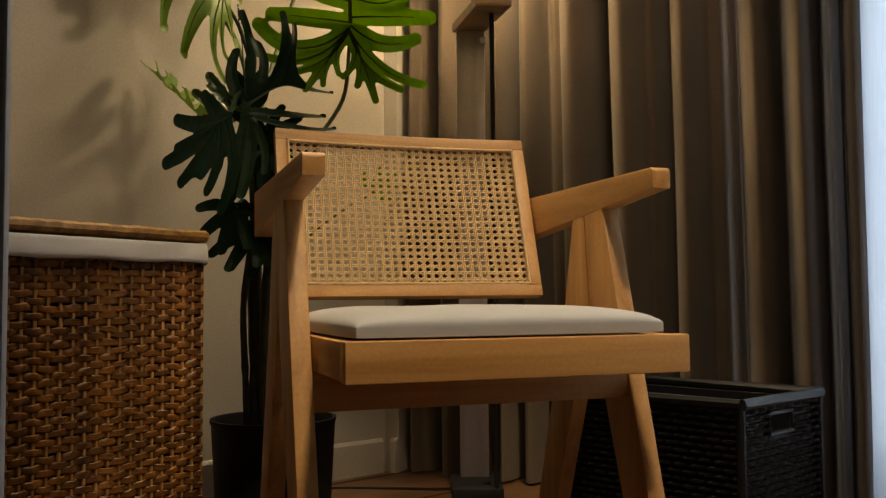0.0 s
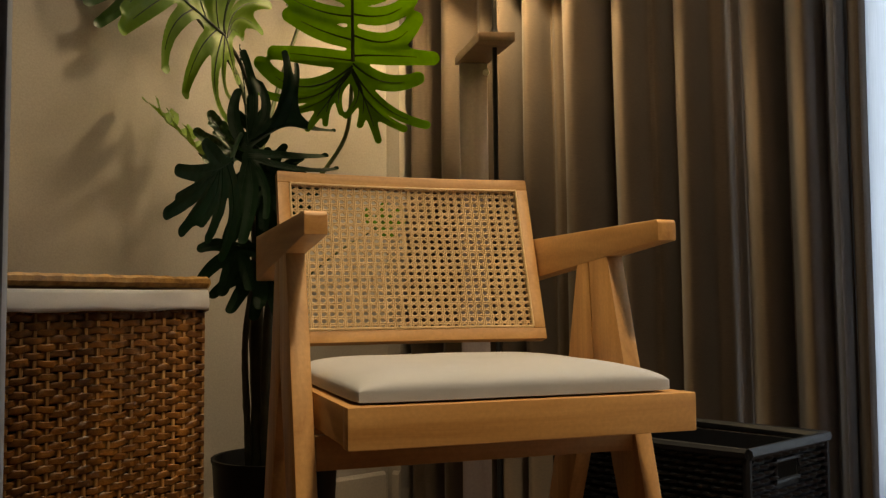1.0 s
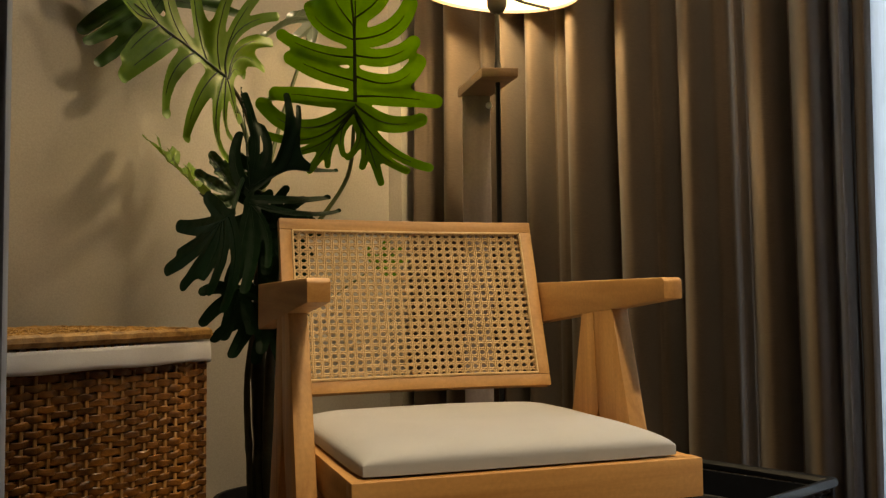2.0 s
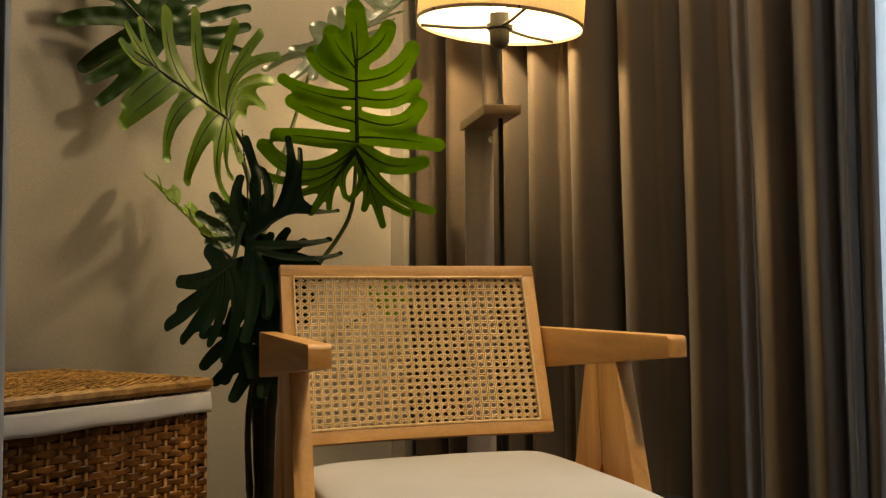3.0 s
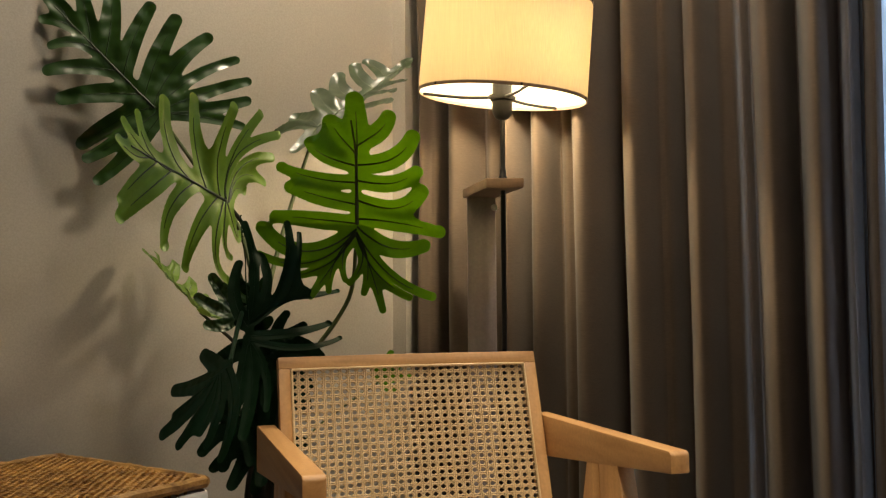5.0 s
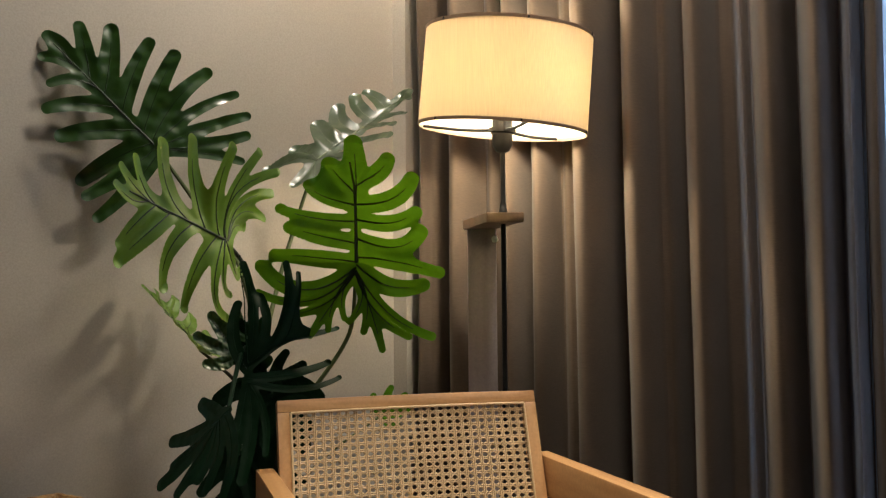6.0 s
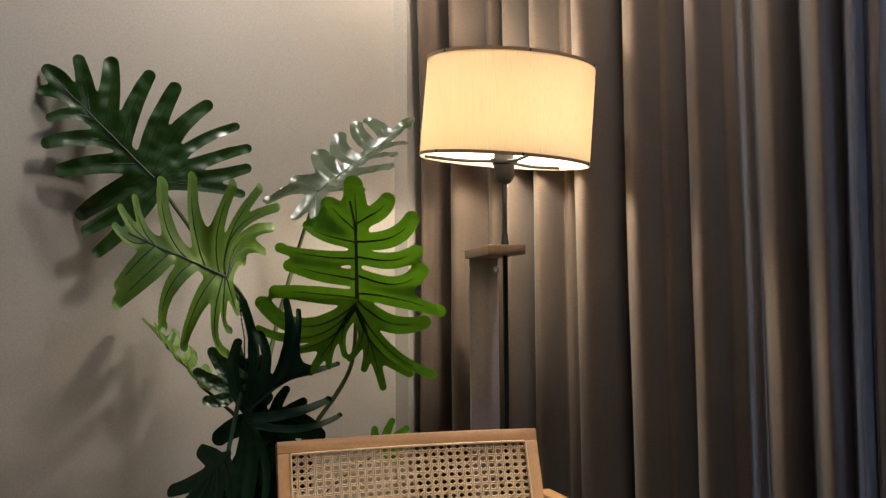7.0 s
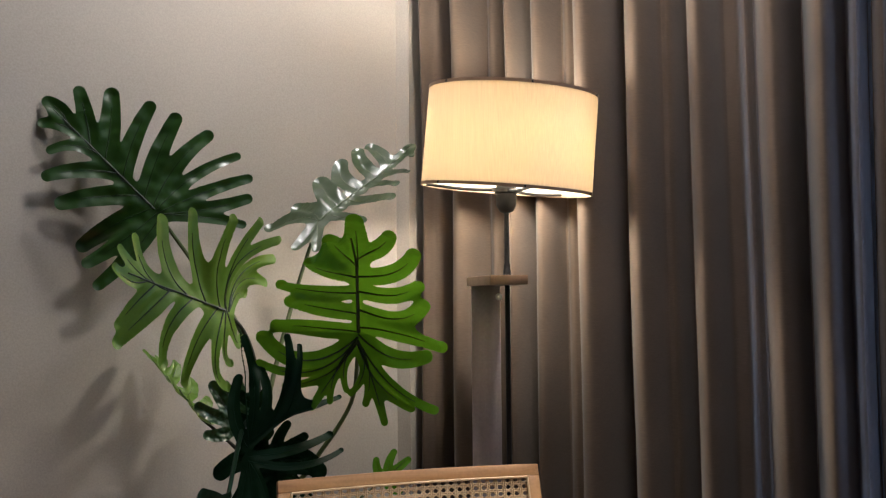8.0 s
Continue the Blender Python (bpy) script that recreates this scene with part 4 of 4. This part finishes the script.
CROWN_RIGHT = [(-0.01, 30, 0.92, 0.16, 0.031, -0.02), (-0.01, 2, 0.87, 0.07, 0.046, 0.18), (-0.02, 12, 0.65, 0.15, 0.051, 0.0), (-0.03, 24, 0.95, 0.15, 0.046, 0.12),
               (-0.06, 47, 0.9, 0.0, 0.043, -0.7), (-0.14, 63, 0.67, 0.11, 0.057, -0.55), (-0.17, 76, 0.7, 0.17, 0.041, -0.55), (-0.17, 168, 0.65, -0.1, 0.041, 0.0)]
CROWN_LEFT = [(-0.06, -7, 0.66, -0.11, 0.067, 0.0), (-0.16, -176, 0.85, -0.06, 0.068, 0.0), (-0.17, -169, 0.82, -0.0, 0.059, 0.0)]
SPRIG = [(0.1, 70, 0.30, 0.1, 0.07, 0.1), (0.3, 55, 0.34, 0.1, 0.07, 0.1), (0.55, 45, 0.30, 0.1, 0.065, 0.1), (0.7, 2, 0.34, 0.0, 0.06, 0.0),
         (0.1, -75, 0.30, -0.1, 0.07, 0.1), (0.3, -60, 0.33, -0.1, 0.07, 0.1), (0.55, -45, 0.30, -0.1, 0.065, 0.1), (0.0, 130, 0.3, 0.1, 0.07, 0.1), (0.0, -130, 0.3, -0.1, 0.07, 0.1)]
HAND = [(0.0, 75, 0.75, 0.1, 0.12, 0.1), (0.1, 38, 0.9, 0.06, 0.12, 0.0), (0.2, 4, 0.85, 0.0, 0.12, 0.0), (0.1, -32, 0.9, -0.06, 0.12, 0.05), (0.0, -70, 0.75, -0.1, 0.12, 0.1)]


POT_AT = Vector((-0.196, 0.872, 0))


LEAF_LABEL = {"fresh_leaf": "bright green deeply split leaf", "mid_leaf": "pale green deeply split leaf", "high_leaf": "glossy dark green split leaf", "shiny_leaf": "silvery green glossy split leaf",
              "shaded_leaf": "green split leaf, darkened for the shade under the canopy", "dark_leaf": "small dark glossy leaf"}


def plant():
    pl = tagged(empty("potted_plant"), "artificial split-leaf philodendron in a black pot", "plant")
    bm = lathe([(0.001, 0.0), (0.128, 0.0), (0.138, 0.192), (0.141, 0.196), (0.141, 0.204), (0.133, 0.204), (0.130, 0.194), (0.122, 0.12), (0.001, 0.12)], 56)
    bmesh.ops.translate(bm, vec=POT_AT, verts=bm.verts)
    part("pot", bm, M_POT, pl, "black round plastic pot")
    bm = bmesh.new()
    bmesh.ops.create_grid(bm, x_segments=24, y_segments=24, size=0.5)
    for v in bm.verts:
        v.co *= 0.24
        if v.co.length > 0.124:
            v.co *= 0.124 / v.co.length
        v.co.z = 0.125 + 0.012 * noise.noise((v.co.x * 40, v.co.y * 40, 0))
    bmesh.ops.translate(bm, vec=POT_AT, verts=bm.verts)
    part("soil", bm, M_SOIL_AND_SHADE, pl)
    # the woody stems
    a = Vector((-0.232, 0.868, 0.12))
    part("trunk", tube(glide([a, (-0.235, 0.855, 0.30), (-0.245, 0.83, 0.50), (-0.243, 0.79, 0.70), (-0.25, 0.765, 0.86)]), [0.020 - 0.008 * k / 32 + 0.003 * noise.noise((k * 0.5, 0, 0)) for k in range(33)], 10), M_STEM, pl, "dark brown woody stem")
    part("trunk", tube(glide([a + Vector((0.02, -0.02, 0)), (-0.225, 0.825, 0.30), (-0.223, 0.80, 0.50), (-0.215, 0.77, 0.66), (-0.235, 0.74, 0.80)]), [0.014 - 0.005 * k / 32 + 0.003 * noise.noise((k * 0.6, 3, 0)) for k in range(33)], 10), M_STEM, pl)
    part("trunk", tube(glide([a + Vector((-0.02, 0, 0)), (-0.262, 0.85, 0.30), (-0.270, 0.82, 0.46), (-0.255, 0.79, 0.62), (-0.262, 0.76, 0.74)]), [0.009 - 0.003 * k / 32 + 0.002 * noise.noise((k * 0.6, 6, 0)) for k in range(33)], 8), M_STEM, pl)

    def leaf(base, tip, facing, lobes, mat, seed, stalk, thick=0.006, **kw):
        L = (Vector(tip) - Vector(base)).length
        bm, vm = leaf_mesh(L, lobes, seed, **kw)
        m = place(base, tip, facing)
        bmesh.ops.transform(bm, matrix=m, verts=bm.verts)
        bmesh.ops.transform(vm, matrix=m, verts=vm.verts)
        lf = part("leaf", bm, mat, pl, LEAF_LABEL[mat.name])
        # veins and stalks of the shaded leaves take the same darkened green
        part("vein", vm, M_LEAF_SHADED if mat == M_LEAF_SHADED else M_SHINE_VEIN if mat == M_LEAF_SHINE else M_VEIN, lf, "leaf veins")
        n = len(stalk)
        part("stalk", tube(glide(stalk, 6), [thick - 0.4 * thick * k / (6 * (n - 1)) for k in range(6 * (n - 1) + 1)], 8), M_LEAF_SHADED if mat == M_LEAF_SHADED else M_STEM if mat == M_LEAF_MID else M_STALK, pl, "slender leaf stalk")

    top = (-0.25, 0.765, 0.85)
    # the large fresh leaf that arches towards the room
    leaf((-0.073, 0.627, 1.047), (-0.111, 0.475, 1.275), (-0.36, -0.75, -0.56), FRESH_RIGHT + FRESH_LEFT, M_LEAF, 3,
         [(-0.235, 0.74, 0.78), (-0.19, 0.715, 0.74), (-0.14, 0.700, 0.80), (-0.075, 0.695, 0.90), (-0.071, 0.650, 1.0), (-0.073, 0.632, 1.047)], hinge=40, blend=0.009, groove=0.12, broad=1.2, vein=1.3)
    # its paler neighbour, whose tip comes forward
    leaf((-0.332, 0.675, 1.094), (-0.529, 0.448, 1.170), (0.77, -0.61, 0.17), PALE_RIGHT + PALE_LEFT, M_LEAF_MID, 5, [top, (-0.262, 0.765, 0.97), (-0.29, 0.735, 1.05), (-0.332, 0.680, 1.094)], groove=0.18, broad=1.32, blend=0.015)
    # the high dark leaf against the wall
    leaf((-0.466, 0.856, 1.309), (-0.694, 0.872, 1.541), (-0.02, -1.0, 0.05), HIGH_RIGHT + HIGH_LEFT, M_LEAF_HIGH, 8, [top, (-0.29, 0.82, 1.05), (-0.39, 0.85, 1.20), (-0.466, 0.860, 1.309)],
         groove=0.26, wave=0.016, vein=0.6, broad=1.16, blend=0.014)
    # the leaf that reaches towards the lamp, seen from its edge
    leaf((-0.107, 0.897, 1.296), (0.149, 0.987, 1.494), (-0.29, -0.67, 0.68), SHINY_RIGHT + SHINY_LEFT, M_LEAF_SHINE, 11, [top, (-0.20, 0.84, 1.02), (-0.150, 0.89, 1.17), (-0.107, 0.900, 1.296)],
         groove=0.30, wave=0.014, vein=0.6, broad=1.38, blend=0.013)
    # a narrow leaf seen along its edge
    leaf((-0.372, 0.800, 0.870), (-0.487, 0.915, 1.005), (0.72, -0.35, 0.55), SPRIG, M_LEAF_MID, 14, [(-0.25, 0.79, 0.75), (-0.31, 0.79, 0.815), (-0.372, 0.800, 0.870)], 0.005, groove=0.3, wave=0.02)
    # the low leaf with long fingers, shade put into its dark colour
    leaf((-0.345, 0.392, 0.790), (-0.445, 0.300, 0.710), (0.74, -0.64, -0.20), LOW_RIGHT + LOW_LEFT, M_LEAF_SHADED, 17, [top, (-0.30, 0.60, 0.88), (-0.345, 0.394, 0.790)], rib=0.04, blend=0.012, vein=0.7, broad=1.25)
    # the crown leaf over the stem, its green darkened for shade as well
    leaf((-0.298, 0.552, 0.856), (-0.291, 0.660, 1.060), (-0.35, -0.82, 0.45), CROWN_RIGHT + CROWN_LEFT, M_LEAF_SHADED, 19, [top, (-0.26, 0.68, 0.86), (-0.298, 0.554, 0.856)], rib=0.010, blend=0.006, vein=0.6, broad=0.85)
    # young dark leaves round the stem, most in the shade-darkened green
    leaf((-0.262, 0.700, 0.62), (-0.315, 0.650, 0.525), (-0.4, -0.8, 0.4), HAND, M_LEAF_SHADED, 31, [(-0.243, 0.79, 0.64), (-0.25, 0.74, 0.65), (-0.262, 0.700, 0.62)])
    leaf((-0.235, 0.700, 0.60), (-0.215, 0.640, 0.510), (-0.3, -0.8, 0.4), HAND, M_LEAF_SHADED, 33, [(-0.223, 0.80, 0.58), (-0.23, 0.74, 0.62), (-0.235, 0.700, 0.60)])
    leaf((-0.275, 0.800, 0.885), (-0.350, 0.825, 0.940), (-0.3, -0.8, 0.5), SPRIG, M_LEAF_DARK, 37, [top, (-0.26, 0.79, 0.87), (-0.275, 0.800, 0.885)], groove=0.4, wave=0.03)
    leaf((-0.235, 0.690, 0.80), (-0.245, 0.640, 0.640), (-0.4, -0.9, 0.2), HAND, M_LEAF_SHADED, 39, [(-0.243, 0.79, 0.74), (-0.238, 0.73, 0.81), (-0.235, 0.690, 0.80)])
    leaf((-0.300, 0.700, 0.66), (-0.330, 0.660, 0.560), (-0.3, -0.9, 0.2), HAND, M_LEAF_SHADED, 43, [(-0.255, 0.79, 0.66), (-0.28, 0.74, 0.68), (-0.300, 0.700, 0.66)])
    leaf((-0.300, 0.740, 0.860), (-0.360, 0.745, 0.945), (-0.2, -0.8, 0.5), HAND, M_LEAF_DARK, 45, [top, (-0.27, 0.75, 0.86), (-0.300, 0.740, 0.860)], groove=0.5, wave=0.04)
    leaf((-0.268, 0.680, 0.830), (-0.278, 0.670, 0.975), (-0.3, -0.9, 0.2), SPRIG, M_LEAF_SHADED, 47, [top, (-0.26, 0.72, 0.83), (-0.268, 0.680, 0.830)], groove=0.3, wave=0.03)
    leaf((-0.245, 0.660, 0.800), (-0.175, 0.650, 0.850), (-0.3, -0.9, 0.3), HAND, M_LEAF_SHADED, 49, [(-0.235, 0.74, 0.80), (-0.24, 0.70, 0.80), (-0.245, 0.660, 0.800)], groove=0.3, wave=0.03)
    leaf((-0.240, 0.620, 0.780), (-0.205, 0.590, 0.690), (-0.3, -0.9, 0.3), HAND, M_LEAF_SHADED, 51, [(-0.235, 0.74, 0.78), (-0.24, 0.68, 0.79), (-0.240, 0.620, 0.780)], groove=0.3)
    # small tips behind the backrest
    leaf((0.02, 0.80, 0.715), (0.075, 0.79, 0.765), (-0.3, -0.8, 0.5), HAND, M_LEAF, 41, [(-0.223, 0.80, 0.50), (-0.12, 0.80, 0.62), (0.02, 0.80, 0.715)], 0.004)
    return pl


plant()


# ---------------------------------------------------------------- floor planks
def planks():
    d = Vector((0.93, 0.37, 0)).normalized()
    n = Vector((-d.y, d.x, 0))
    W, L = 0.14, 1.05
    me = mesh_of("plank", box(0, L - 0.0015, 0, W - 0.0015, -0.012, 0.0, 0.0012, 1), M_FLOOR)
    rot = Matrix(((d.x, n.x, 0, 0), (d.y, n.y, 0, 0), (0, 0, 1, 0), (0, 0, 0, 1)))
    c = Vector((0, 0.2, 0))
    shell = [P_LEFT, CORNER, P_RIGHT, P_BACK_R, P_BACK_L]

    def inside(p):
        for a, b in zip(shell, shell[1:] + shell[:1]):
            if (p - a).dot(outward(a, b)) > 0.11:
                return False
        return True
    for j in range(-34, 12):
        for i in range(-5, 5):
            p = c + n * (j * W) + d * (i * L + (0.43 * j) % 1.0 * L)
            if all(inside(p + d * u + n * v) for u in (0, L) for v in (0, W)) or (inside(p + d * L / 2 + n * W / 2) and (p - c).length < 1.2 and all(inside(p + d * u + n * v) for u in (0.2, L - 0.2) for v in (0.02, W - 0.02))):
                pk = new("plank", me)
                pk.parent = floor
                pk.matrix_world = Matrix.Translation(p) @ rot


planks()
